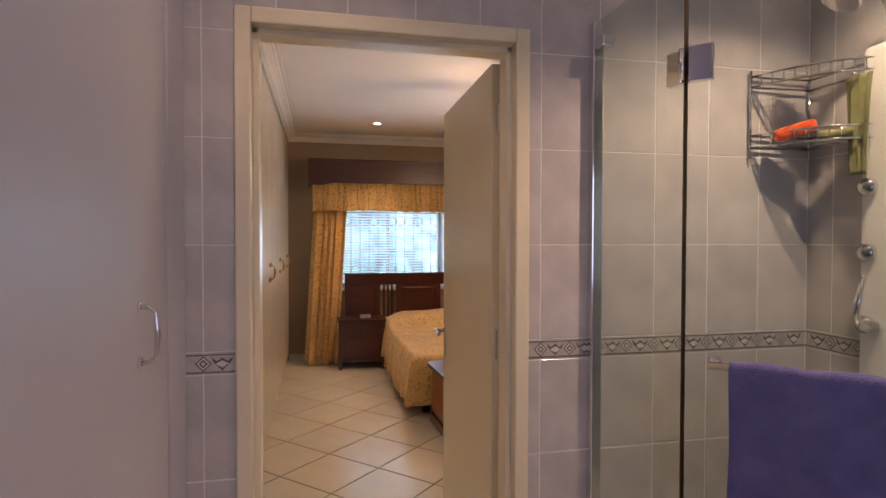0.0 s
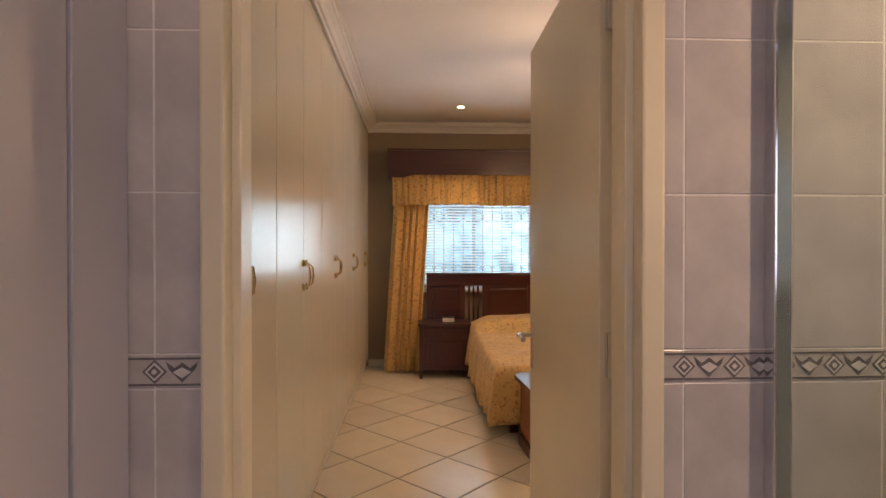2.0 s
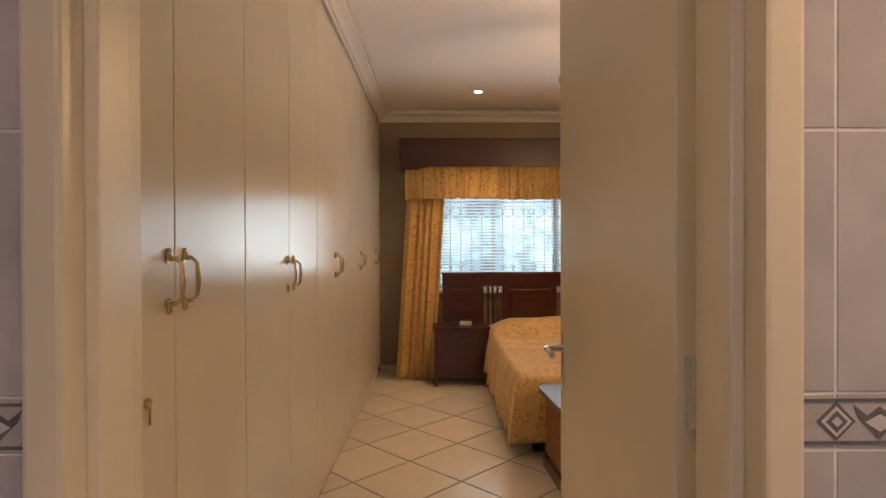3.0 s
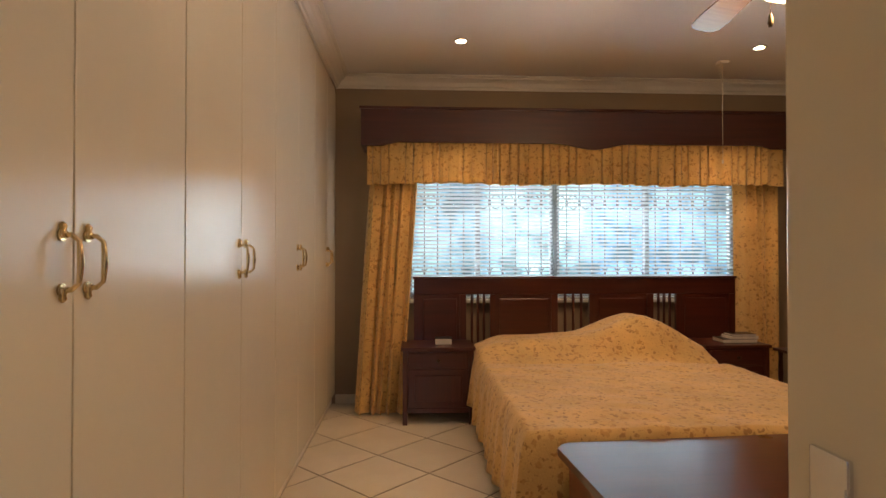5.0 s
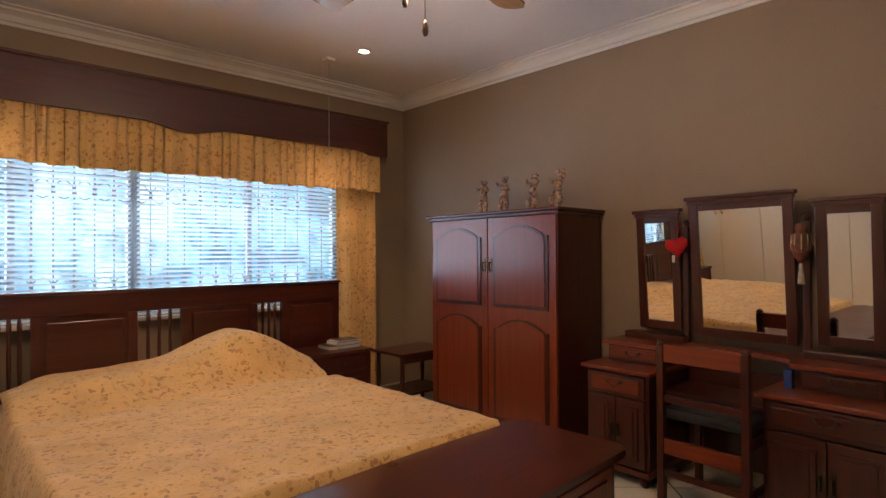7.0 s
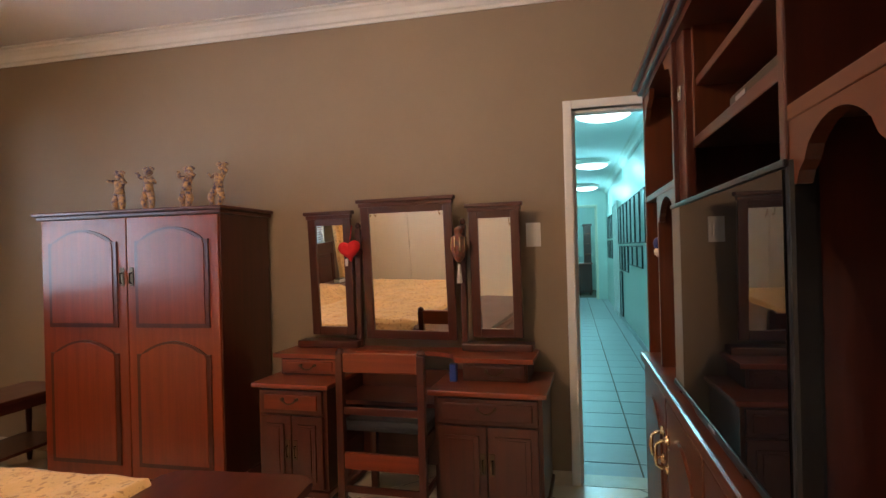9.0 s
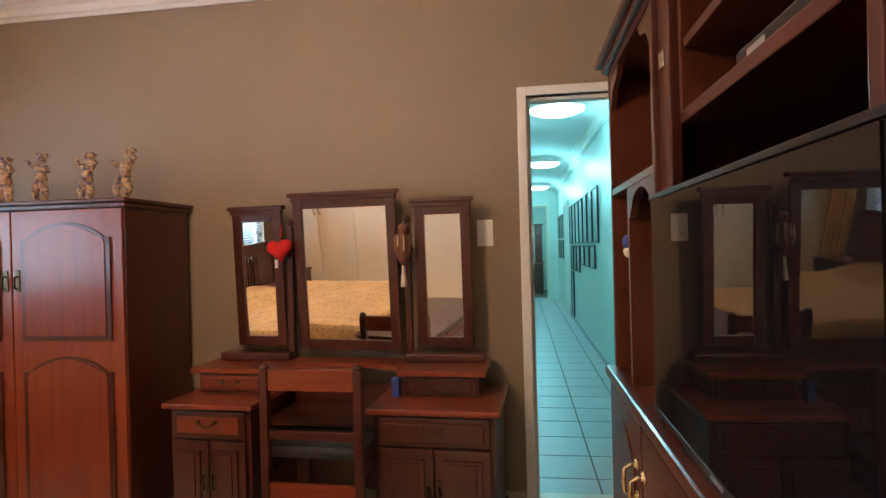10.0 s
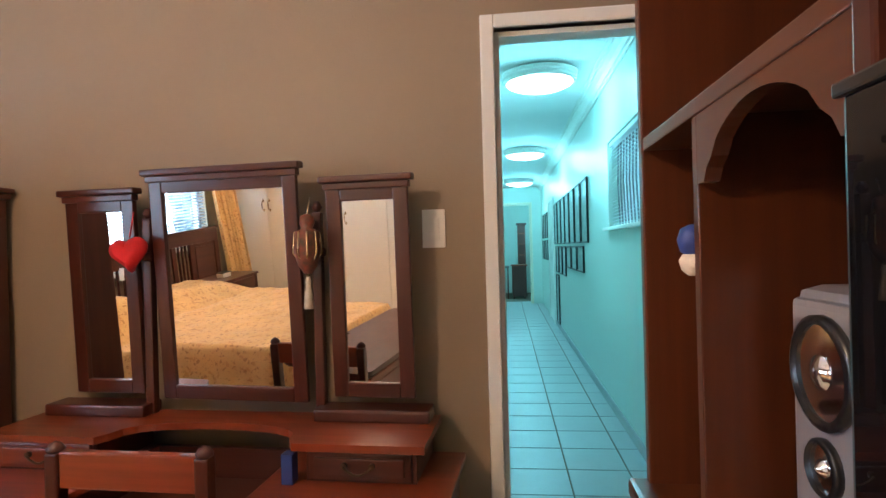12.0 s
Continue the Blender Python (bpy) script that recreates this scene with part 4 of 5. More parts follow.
def figurine(x, y, z, seed, h):
    """A small dancing jester figure, one plain mesh."""
    r = random.Random(seed)
    bm = bmesh.new()
    lathe(bm, [(0.03, 0), (0.03, 0.006), (0.015, 0.010)], pose(x, y, z), 12)
    s = h / 0.22
    lean = r.uniform(-0.015, 0.015)
    hip = Vector((x, y + lean, z + 0.09 * s))
    sh = Vector((x, y + lean * 2, z + 0.155 * s))
    for sg in (-1, 1):
        kn = hip + Vector((-0.012, sg * r.uniform(0.014, 0.032), -0.042 * s))
        tube(bm, [hip + Vector((0, sg * 0.009, 0)), kn, Vector((x, y + sg * r.uniform(0.008, 0.018), z + 0.010)), Vector((x - 0.02, y + sg * 0.02, z + 0.010))], [0.017, 0.014, 0.009, 0.009], 8)
        el = sh + Vector((-0.008, sg * 0.036, r.uniform(-0.03, 0.02) * s))
        tube(bm, [sh + Vector((0, sg * 0.014, 0)), el, el + Vector((-0.018, sg * r.uniform(-0.015, 0.012), r.uniform(0.0, 0.04) * s))], [0.013, 0.010, 0.008], 8)
    tube(bm, [hip, (hip + sh) / 2, sh], [0.024, 0.019, 0.024], 10)
    hd = sh + Vector((0, lean, 0.028 * s))
    lathe(bm, [(0.005, -0.02), (0.016, -0.01), (0.019, 0.0), (0.016, 0.01), (0.005, 0.019)], Matrix.Translation(hd), 12)
    for sg in (-1, 1):
        tube(bm, [hd + Vector((0, 0, 0.010)), hd + Vector((0, sg * 0.014, 0.026)), hd + Vector((0, sg * 0.027, 0.016))], [0.014, 0.010, 0.005], 7)
    bmesh.ops.scale(bm, vec=(1.25, 1.3, 1.0), space=Matrix.Translation((-x, -y, -z)), verts=bm.verts[:])
    return solo("figurine", bm, M_FIG, "small painted dancing figurine standing on the cupboard", "figurine", "figurines on the cupboard")


for i, y in enumerate((5.95, 5.755, 5.52, 5.33)):
    figurine(3.74, y, AZ, 11 + i, 0.25 + 0.014 * (i % 2))

# ---- dressing table ----
dt = thing("dressing_table", (3.85, 4.33, 0), "polished mahogany dressing table with drawers and kneehole", "dressing table")
LZ, RZ = 0.622, 0.738
# matching drawers: redder wood on the lit left, darker on the shaded right
for y0, y1, nm in ((4.63, 5.035, "l"), (3.575, 4.10, "r")):
    fx_ = 3.60
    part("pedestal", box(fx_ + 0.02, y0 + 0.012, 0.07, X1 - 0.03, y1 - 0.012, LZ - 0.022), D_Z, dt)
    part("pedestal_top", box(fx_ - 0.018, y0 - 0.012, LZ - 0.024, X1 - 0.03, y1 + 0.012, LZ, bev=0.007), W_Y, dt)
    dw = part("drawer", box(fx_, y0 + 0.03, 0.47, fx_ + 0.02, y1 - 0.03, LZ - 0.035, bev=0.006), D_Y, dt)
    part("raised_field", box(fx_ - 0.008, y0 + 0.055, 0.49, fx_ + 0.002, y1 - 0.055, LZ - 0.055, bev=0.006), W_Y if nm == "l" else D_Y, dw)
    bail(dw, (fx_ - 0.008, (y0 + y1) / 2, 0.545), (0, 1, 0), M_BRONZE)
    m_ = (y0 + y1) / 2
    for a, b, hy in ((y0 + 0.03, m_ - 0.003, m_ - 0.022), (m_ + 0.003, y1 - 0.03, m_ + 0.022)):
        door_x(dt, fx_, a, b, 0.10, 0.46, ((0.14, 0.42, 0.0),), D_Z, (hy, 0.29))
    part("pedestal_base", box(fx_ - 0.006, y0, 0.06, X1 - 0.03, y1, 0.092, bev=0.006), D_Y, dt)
    for yy in (y0 + 0.05, y1 - 0.05):
        for xx in (fx_ + 0.04, X1 - 0.1):
            bm = bmesh.new()
            lathe(bm, [(0.016, 0), (0.03, 0.02), (0.028, 0.04), (0.02, 0.06)], pose(xx, yy, 0), 12)
            part("foot", bm, D_Z, dt)
    a, b = (4.66, 5.0) if nm == "l" else (3.67, 3.99)
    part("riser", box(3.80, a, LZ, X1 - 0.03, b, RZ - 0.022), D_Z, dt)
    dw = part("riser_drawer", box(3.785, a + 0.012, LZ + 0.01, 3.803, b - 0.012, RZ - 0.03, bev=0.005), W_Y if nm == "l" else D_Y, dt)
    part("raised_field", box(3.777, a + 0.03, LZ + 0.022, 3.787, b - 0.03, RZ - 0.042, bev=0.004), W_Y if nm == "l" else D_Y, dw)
    bail(dw, (3.777, (a + b) / 2, LZ + 0.055), (0, 1, 0), M_BRONZE)
part("kneehole_shelf", box(3.72, 4.07, 0.50, X1 - 0.03, 4.63, 0.52), D_Y, dt)
part("kneehole_back", box(X1 - 0.06, 4.07, 0.10, X1 - 0.035, 4.63, 0.62), D_Y, dt)
# riser top with a bowed cut-out over the kneehole
poly = [(X1 - 0.03, 3.64), (X1 - 0.03, 5.03), (3.765, 5.03), (3.765, 4.64)]
for i in range(13):
    a = math.pi * i / 12
    poly.append((3.80 + 0.13 * math.sin(a) ** 0.7, 4.33 + 0.29 * math.cos(a)))
poly += [(3.765, 4.02), (3.765, 3.64)]
bm = bmesh.new()
prism(bm, poly, pose(0, 0, RZ - 0.022), 0.022)
part("riser_top", bm, W_Y, dt)


def mirror(parent, y0, y1, z0, z1, x, yaw, tilt):
    """A framed mirror looking along -x, turned by yaw about the upright, leaning by tilt."""
    c = Vector((x, (y0 + y1) / 2, z0))
    m = Matrix.Translation(c) @ Matrix.Rotation(radians(yaw), 4, "Z") @ Matrix.Rotation(radians(tilt), 4, "Y")
    hw, h = (y1 - y0) / 2, z1 - z0
    fw = 0.048
    def put(nm, a, wd, par, bev=0.004):
        bm = box(*a, bev=bev)
        bm.transform(m)
        return part(nm, bm, wd, par)
    g_ = put("mirror_back", (0.0, -hw + 0.01, 0.01, 0.016, hw - 0.01, h - 0.01), D_Z, parent)
    put("stile", (-0.016, -hw, 0, 0.002, -hw + fw, h), D_Z, g_)
    put("stile", (-0.016, hw - fw, 0, 0.002, hw, h), D_Z, g_)
    put("bottom_rail", (-0.016, -hw + fw, 0, 0.002, hw - fw, fw), D_Y, g_)
    put("top_rail", (-0.016, -hw + fw, h - fw - 0.01, 0.002, hw - fw, h), D_Y, g_)
    put("crown", (-0.034, -hw - 0.018, h, 0.012, hw + 0.018, h + 0.022), D_Y, g_, 0.006)
    put("crown_mould", (-0.024, -hw - 0.006, h - 0.022, 0.006, hw + 0.006, h), D_Y, g_)
    put("glass", (-0.006, -hw + fw, fw, -0.001, hw - fw, h - fw - 0.01), M_MIRROR, g_, 0)
    return g_


mirror(dt, 4.665, 4.935, 0.80, 1.485, 4.05, -2.5, -3)
mirror(dt, 4.065, 4.595, 0.785, 1.54, 4.035, -2.8, -4.2)
mirror(dt, 3.715, 3.985, 0.80, 1.49, 4.04, -2, -3)
for y in (4.63, 4.025):
    bm = bmesh.new()
    bx(bm, 4.005, y - 0.016, RZ, 4.035, y + 0.016, 1.40, 0.006)
    lathe(bm, [(0.008, 1.40), (0.018, 1.415), (0.008, 1.435)], pose(4.02, y, 0), 10)
    part("mirror_post", bm, D_Z, dt)
    bm = bmesh.new()
    tube(bm, [(4.0, y - 0.03, 1.27), (4.0, y + 0.03, 1.27)], 0.014, 10)
    part("pivot_knob", bm, D_Z, dt)
for a, b in ((4.62, 4.99), (3.66, 4.03)):
    part("mirror_foot", box(3.955, a, RZ, 4.055, b, RZ + 0.04, bev=0.008), D_Y, dt)

# heart and hanging ornament on the mirror posts
bm = bmesh.new()
hp = []
for i in range(40):
    a = i * math.tau / 40
    hp.append((16 * math.sin(a) ** 3 * 0.0042, (13 * math.cos(a) - 5 * math.cos(2 * a) - 2 * math.cos(3 * a) - math.cos(4 * a)) * 0.0040))
m = axes((3.955, 4.655, 1.285), (0, 1, 0), (0, 0, 1), (-1, 0, 0)) @ Matrix.Rotation(radians(-8), 4, "Z")
rings = []
for s, d in ((0.55, -0.026), (0.88, -0.018), (1.0, 0.0), (0.88, 0.018), (0.55, 0.026)):
    rings.append([bm.verts.new(m @ Vector((u * s, v * s, d))) for u, v in hp])
for q, w2 in zip(rings, rings[1:]):
    for k in range(40):
        bm.faces.new((q[k], q[(k + 1) % 40], w2[(k + 1) % 40], w2[k])).smooth = True
bm.faces.new(rings[0][::-1])
bm.faces.new(rings[-1])
ht = thing("heart_cushion", (3.955, 4.655, 1.285), "small stuffed red felt heart hung on the mirror", "ornament")
part("heart", bm, M_REDFELT, ht)
bm = bmesh.new()
tube(bm, [(3.955, 4.652, 1.335), (3.97, 4.645, 1.42)], 0.0025, 5)
part("ribbon", bm, M_REDFELT, ht)
part("tag", box(3.925, 4.652, 1.195, 3.927, 4.668, 1.235), M_WHITE, ht)

dl_ = thing("hanging_ornament", (3.945, 4.03, 1.30), "red and gold hanging ornament with cream tassel on the mirror", "ornament")
bm = bmesh.new()
lathe(bm, [(0.008, 0.10), (0.022, 0.09), (0.024, 0.07), (0.016, 0.055), (0.038, 0.045), (0.036, 0.02), (0.042, -0.02), (0.03, -0.06), (0.012, -0.085)], pose(3.945, 4.03, 1.29), 14)
part("ornament_body", bm, M_DOLL, dl_)
bm = bmesh.new()
for k in range(9):
    a = k * math.tau / 9
    tube(bm, [(3.945 + 0.039 * math.cos(a), 4.03 + 0.039 * math.sin(a), 1.335), (3.945 + 0.044 * math.cos(a), 4.03 + 0.044 * math.sin(a), 1.27), (3.945, 4.03, 1.195)], 0.003, 5)
part("braid", bm, M_BRASS, dl_)
bm = bmesh.new()
lathe(bm, [(0.005, 0.10), (0.009, 0.085), (0.007, 0.07), (0.012, 0.05), (0.016, 0.0)], pose(3.945, 4.03, 1.095), 12)
part("tassel", bm, M_TASSEL, dl_)
bm = bmesh.new()
tube(bm, [(3.945, 4.03, 1.38), (3.97, 4.03, 1.44)], 0.002, 5)
part("cord", bm, M_BRASS, dl_)
bb = thing("paper_bag", (3.77, 4.06, LZ), "small dark blue paper packet leaning by the drawer", "packet")
bm = box(3.76, 4.015, LZ, 3.80, 4.05, LZ + 0.085, bev=0.004)
part("packet", bm, M_BLUE, bb)

# ---- chair pushed into the kneehole ----
cr = thing("chair", (3.66, 4.305, 0), "mahogany ladder-back chair with black leather seat", "chair")
CXB, CY_0, CY_1 = 3.47, 4.09, 4.52
for y in (CY_0, CY_1 - 0.035):
    bm = bmesh.new()
    bx(bm, CXB, y, 0, CXB + 0.038, y + 0.035, 0.80, 0.006)
    lathe(bm, [(0.018, 0.80), (0.022, 0.808), (0.014, 0.82), (0.0, 0.828)], pose(CXB + 0.019, y + 0.0175, 0), 12)
    part("back_post", bm, D_Z, cr)
    part("front_leg", box(3.86, y, 0, 3.895, y + 0.035, 0.43, bev=0.005), D_Z, cr)
    part("side_rail", box(CXB + 0.038, y + 0.006, 0.37, 3.86, y + 0.03, 0.43, bev=0.004), D_X, cr)
    part("stretcher", box(CXB + 0.038, y + 0.008, 0.15, 3.86, y + 0.026, 0.18, bev=0.004), D_X, cr)
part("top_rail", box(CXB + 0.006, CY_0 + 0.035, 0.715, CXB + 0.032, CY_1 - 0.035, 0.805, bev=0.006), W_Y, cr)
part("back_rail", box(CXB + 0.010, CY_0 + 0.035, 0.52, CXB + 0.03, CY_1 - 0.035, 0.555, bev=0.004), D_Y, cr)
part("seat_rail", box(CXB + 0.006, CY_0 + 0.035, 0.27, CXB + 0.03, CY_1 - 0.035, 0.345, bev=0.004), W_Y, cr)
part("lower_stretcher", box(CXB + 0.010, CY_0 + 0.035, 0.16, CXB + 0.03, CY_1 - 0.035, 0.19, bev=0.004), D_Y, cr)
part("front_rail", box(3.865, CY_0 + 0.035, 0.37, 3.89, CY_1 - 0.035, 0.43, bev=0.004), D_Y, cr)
part("seat", box(CXB + 0.045, CY_0 + 0.005, 0.43, 3.90, CY_1 - 0.005, 0.485, bev=0.022), M_LEATHER, cr, "black leather seat pad")

# the table stands a little askew to the wall, with what belongs to it
TURN = Matrix.Translation((3.585, 5.05, 0)) @ Matrix.Rotation(radians(-2.5), 4, "Z") @ Matrix.Translation((-3.585, -5.05, 0))
for o in (dt, ht, dl_, bb, cr):
    o.location = TURN @ o.location
    o.rotation_euler = (0, 0, radians(-2.5))

sw = thing("light_switch", (X1, 3.632, 1.346), "white rectangular plastic light switch on the tan wall", "light switch")
part("plate", box(X1 - 0.009, 3.602, 1.275, X1 - 0.001, 3.680, 1.404, bev=0.003), M_WHITE, sw)
part("rocker", box(X1 - 0.014, 3.622, 1.300, X1 - 0.008, 3.658, 1.375, bev=0.002), M_WHITE, sw)

# small dark occasional chair between bedside cabinet and cupboard, built as a side table
oc = thing("corner_chair_as_table", (3.72, 6.72, 0), "small dark wooden chair in the corner, shaped as a side table", "side table")
part("top", box(3.44, 6.52, 0.47, 3.98, 6.90, 0.492, bev=0.005), D_X, oc)
for x in (3.46, 3.92):
    for y in (6.54, 6.84):
        bm = bmesh.new()
        tube(bm, [(x + 0.018, y + 0.018, z) for z in (0, 0.05, 0.16, 0.3, 0.42, 0.47)], [0.012, 0.018, 0.013, 0.019, 0.015, 0.018], 10)
        part("leg", bm, D_Z, oc)
part("apron", box(3.48, 6.55, 0.41, 3.94, 6.565, 0.47), D_X, oc)
part("lower_shelf", box(3.47, 6.55, 0.16, 3.95, 6.88, 0.178), D_X, oc)

# ---- television unit ----
tu = thing("television_unit", (2.31, 2.9, 0), "tall red mahogany wall unit with open shelves and base cupboards", "wall unit")
UX0, UX1, UF, UB = 1.42, 3.165, 3.18, 2.62
BZ, UT = 0.885, 1.79
for x in (UX0, UX1 - 0.022):
    part("side_panel", box(x, UB, 0.06, x + 0.022, UF, UT, bev=0.003), U_Z, tu)
# back, dividers and inner shelves in darker wood: recess shade put into colour
part("back_panel", box(UX0 + 0.022, UB, 0.06, UX1 - 0.022, UB + 0.012, UT), D_Z, tu)
part("top_board", box(UX0, UB, UT, UX1, UF, UT + 0.02), D_X, tu)
part("cornice", box(UX0 - 0.06, UB, UT + 0.045, UX1 + 0.045, UF + 0.032, UT + 0.07, bev=0.006), D_X, tu)
part("cornice_mould", box(UX0 - 0.03, UB, UT + 0.02, UX1 + 0.022, UF + 0.016, UT + 0.045, bev=0.008), D_X, tu)
part("plinth", box(UX0, UB, 0.0, UX1, UF + 0.005, 0.07, bev=0.004), D_X, tu)
part("base_carcase", box(UX0 + 0.022, UB + 0.012, 0.07, UX1 - 0.022, UF + 0.0, BZ - 0.03), D_X, tu)
part("counter", box(UX0 - 0.005, UB, BZ - 0.03, UX1 + 0.005, UF + 0.03, BZ, bev=0.008), U_X, tu)
MX0, MX1, SZ = 1.815, 2.58, 1.44
for x in (MX0, MX1):
    part("divider", box(x - 0.011, UB + 0.012, BZ, x + 0.011, UF, UT, bev=0.003), D_Z, tu)
for a, b in ((UX0 + 0.022, MX0 - 0.011), (MX1 + 0.011, UX1 - 0.022)):
    part("shelf", box(a, UB + 0.012, SZ - 0.02, b, UF - 0.002, SZ, bev=0.002), U_X, tu)
    nar = (a, a + 0.10) if a < 2 else (b - 0.24, b)
    xd = nar[1] if a < 2 else nar[0]
    part("divider", box(xd - 0.009, UB + 0.012, BZ, xd + 0.009, UF - 0.004, SZ - 0.02, bev=0.002), U_Z, tu)
    aa, bb_ = (xd + 0.009, b) if a < 2 else (a, xd - 0.009)
    # shouldered arch below the shelf
    pts = [(aa, SZ - 0.02), (aa, SZ - 0.10), (aa + 0.02, SZ - 0.10), (aa + 0.03, SZ - 0.085)]
    for i in range(15):
        u = i / 14
        pts.append((aa + 0.045 + (bb_ - aa - 0.09) * u, SZ - 0.075 + 0.042 * math.sin(math.pi * u) ** 0.6))
    pts += [(bb_ - 0.03, SZ - 0.085), (bb_ - 0.02, SZ - 0.10), (bb_, SZ - 0.10), (bb_, SZ - 0.02)]
    bm = bmesh.new()
    prism(bm, pts, axes((0, UF - 0.022, 0), (1, 0, 0), (0, 0, 1), (0, 1, 0)), 0.018)
    part("arched_apron", bm, U_X, tu)
    # shaped brackets at the head of the upper opening
    for sgn, xe in ((1, a), (-1, b)):
        bm = bmesh.new()
        prism(bm, [(xe, UT), (xe + sgn * 0.14, UT), (xe + sgn * 0.11, UT - 0.03), (xe + sgn * 0.05, UT - 0.045), (xe + sgn * 0.02, UT - 0.08), (xe, UT - 0.10)], axes((0, UF - 0.02, 0), (1, 0, 0), (0, 0, 1), (0, 1, 0)), 0.016)
        part("bracket", bm, U_X, tu)
# middle bay over the television: a stile, a lower board and a shelf, D_ wood for its shade
part("stile", box(MX1 - 0.10, UF - 0.035, 1.38, MX1 - 0.011, UF - 0.012, UT, bev=0.003), D_Z, tu)
part("bay_side", box(MX1 - 0.116, UB + 0.012, 1.50, MX1 - 0.10, UF - 0.03, UT, bev=0.002), U_Z, tu)
part("shelf", box(MX0 + 0.011, UB + 0.012, 1.50, MX1 - 0.10, UF - 0.03, 1.525, bev=0.003), D_X, tu)
part("shelf", box(MX0 + 0.011, UB + 0.012, 1.645, MX1 - 0.116, UF - 0.035, 1.665, bev=0.003), D_X, tu)
part("door_catch", box(MX1 - 0.075, UF - 0.012, 1.625, MX1 - 0.045, UF - 0.006, 1.66, bev=0.002), M_CHROME, tu)
# base doors look along +y
k = 0
for a, b in ((UX0 + 0.03, 1.78), (1.80, 2.22), (2.24, 2.67), (2.69, UX1 - 0.03)):
    m = axes((0, UF + 0.020, 0), (-1, 0, 0), (0, 0, 1), (0, 1, 0))
    dd = part("base_door", box(a, UF + 0.001, 0.10, b, UF + 0.020, BZ - 0.045, bev=0.004), U_Z, tu)
    o = [(-u, v) for u, v in arched(a + 0.06, b - 0.06, 0.16, BZ - 0.10, 0.06)]
    bm = bmesh.new()
    prism(bm, o, m, 0.007)
    part("raised_field", bm, U_Z, dd)
    hx = b - 0.03 if k % 2 == 0 else a + 0.03
    pull(dd, (hx, UF + 0.020, 0.70), (0, 0, 1), (0, 1, 0), 0.09, M_BRASS)
    k += 1

tv = thing("television", (2.25, 3.13, BZ), "large black flat-screen television on the wall unit, switched off", "television")
TX0, TX1, TZ0, TZ1, TF = 1.79, 2.60, 0.905, 1.372, 3.182
part("casing", box(TX0, TF - 0.035, TZ0, TX1, TF, TZ1, bev=0.006), M_BLACK, tv)
part("screen", box(TX0 + 0.012, TF - 0.001, TZ0 + 0.014, TX1 - 0.012, TF + 0.0035, TZ1 - 0.012), M_SCREEN, tv)
part("bezel", box(TX0, TF, TZ1 - 0.010, TX1, TF + 0.006, TZ1, bev=0.002), M_BLACK, tv)
part("bezel", box(TX0, TF, TZ0, TX1, TF + 0.006, TZ0 + 0.012, bev=0.002), M_BLACK, tv)
part("maker_plate", box(2.17, TF + 0.006, TZ0 + 0.003, 2.22, TF + 0.008, TZ0 + 0.009), M_SILVER, tv)
part("neck", box(2.15, TF - 0.045, BZ + 0.012, 2.25, TF - 0.035, TZ0 + 0.05), M_BLACK, tv)
part("stand", box(2.02, 3.00, BZ, 2.40, TF - 0.002, BZ + 0.012, bev=0.004), M_BLACK, tv)

for sx in (2.768, 1.67):
    sp = thing("loudspeaker", (sx, 3.02, BZ), "silver and black hi-fi loudspeaker with round cones", "loudspeaker", "hi-fi loudspeakers")
    part("cabinet", box(sx - 0.075, 2.86, BZ, sx + 0.075, 3.10, BZ + 0.34, bev=0.02), M_SILVER, sp)
    part("baffle", box(sx - 0.062, 3.095, BZ + 0.02, sx + 0.062, 3.108, BZ + 0.328, bev=0.008), M_SILVER, sp)
    for z, r in ((BZ + 0.262, 0.054), (BZ + 0.172, 0.028), (BZ + 0.080, 0.048)):
        mm = axes((sx, 3.106, z), (1, 0, 0), (0, 0, 1), (0, 1, 0)) @ Matrix.Scale(-1, 4, (1, 0, 0))
        bm = bmesh.new()
        lathe(bm, [(r, 0), (r, 0.008), (r * 0.86, 0.011), (r * 0.84, 0.004)], mm, 24)
        ring = part("driver_ring", bm, M_BLACK, sp)
        bm = bmesh.new()
        lathe(bm, [(r * 0.83, 0.006), (r * 0.55, 0.002), (r * 0.35, -0.0), (r * 0.3, 0.008), (0.0, 0.014)], mm, 24)
        part("cone", bm, M_CHROME, ring)
orn = thing("globe_ornament", (2.955, 3.165, 1.245), "small dark blue globe ornament fixed to the shelf divider", "ornament")
bm = bmesh.new()
lathe(bm, [(0.005, -0.021), (0.015, -0.015), (0.019, 0.0), (0.014, 0.014), (0.004, 0.019)], pose(2.942, 3.168, 1.275), 18)
part("globe", bm, M_BLUE, orn)
bm = bmesh.new()
lathe(bm, [(0.006, -0.045), (0.014, -0.038), (0.017, -0.026), (0.012, -0.018)], pose(2.942, 3.168, 1.275), 16)
tube(bm, [(2.912, 3.165, 1.243), (2.94, 3.168, 1.243)], 0.006, 8)
part("holder", bm, M_TASSEL, orn)
db = thing("decoder_box", (2.05, 2.98, 1.525), "flat silver decoder box on the board above the television", "electronics")
part("case", box(1.87, 2.88, 1.525, 2.25, 3.125, 1.562, bev=0.004), M_SILVER, db)
part("front_panel", box(1.875, 3.124, 1.530, 2.245, 3.128, 1.557), M_BLACK, db)
part("display", box(2.14, 3.128, 1.538, 2.20, 3.130, 1.550), M_SILVER, db)

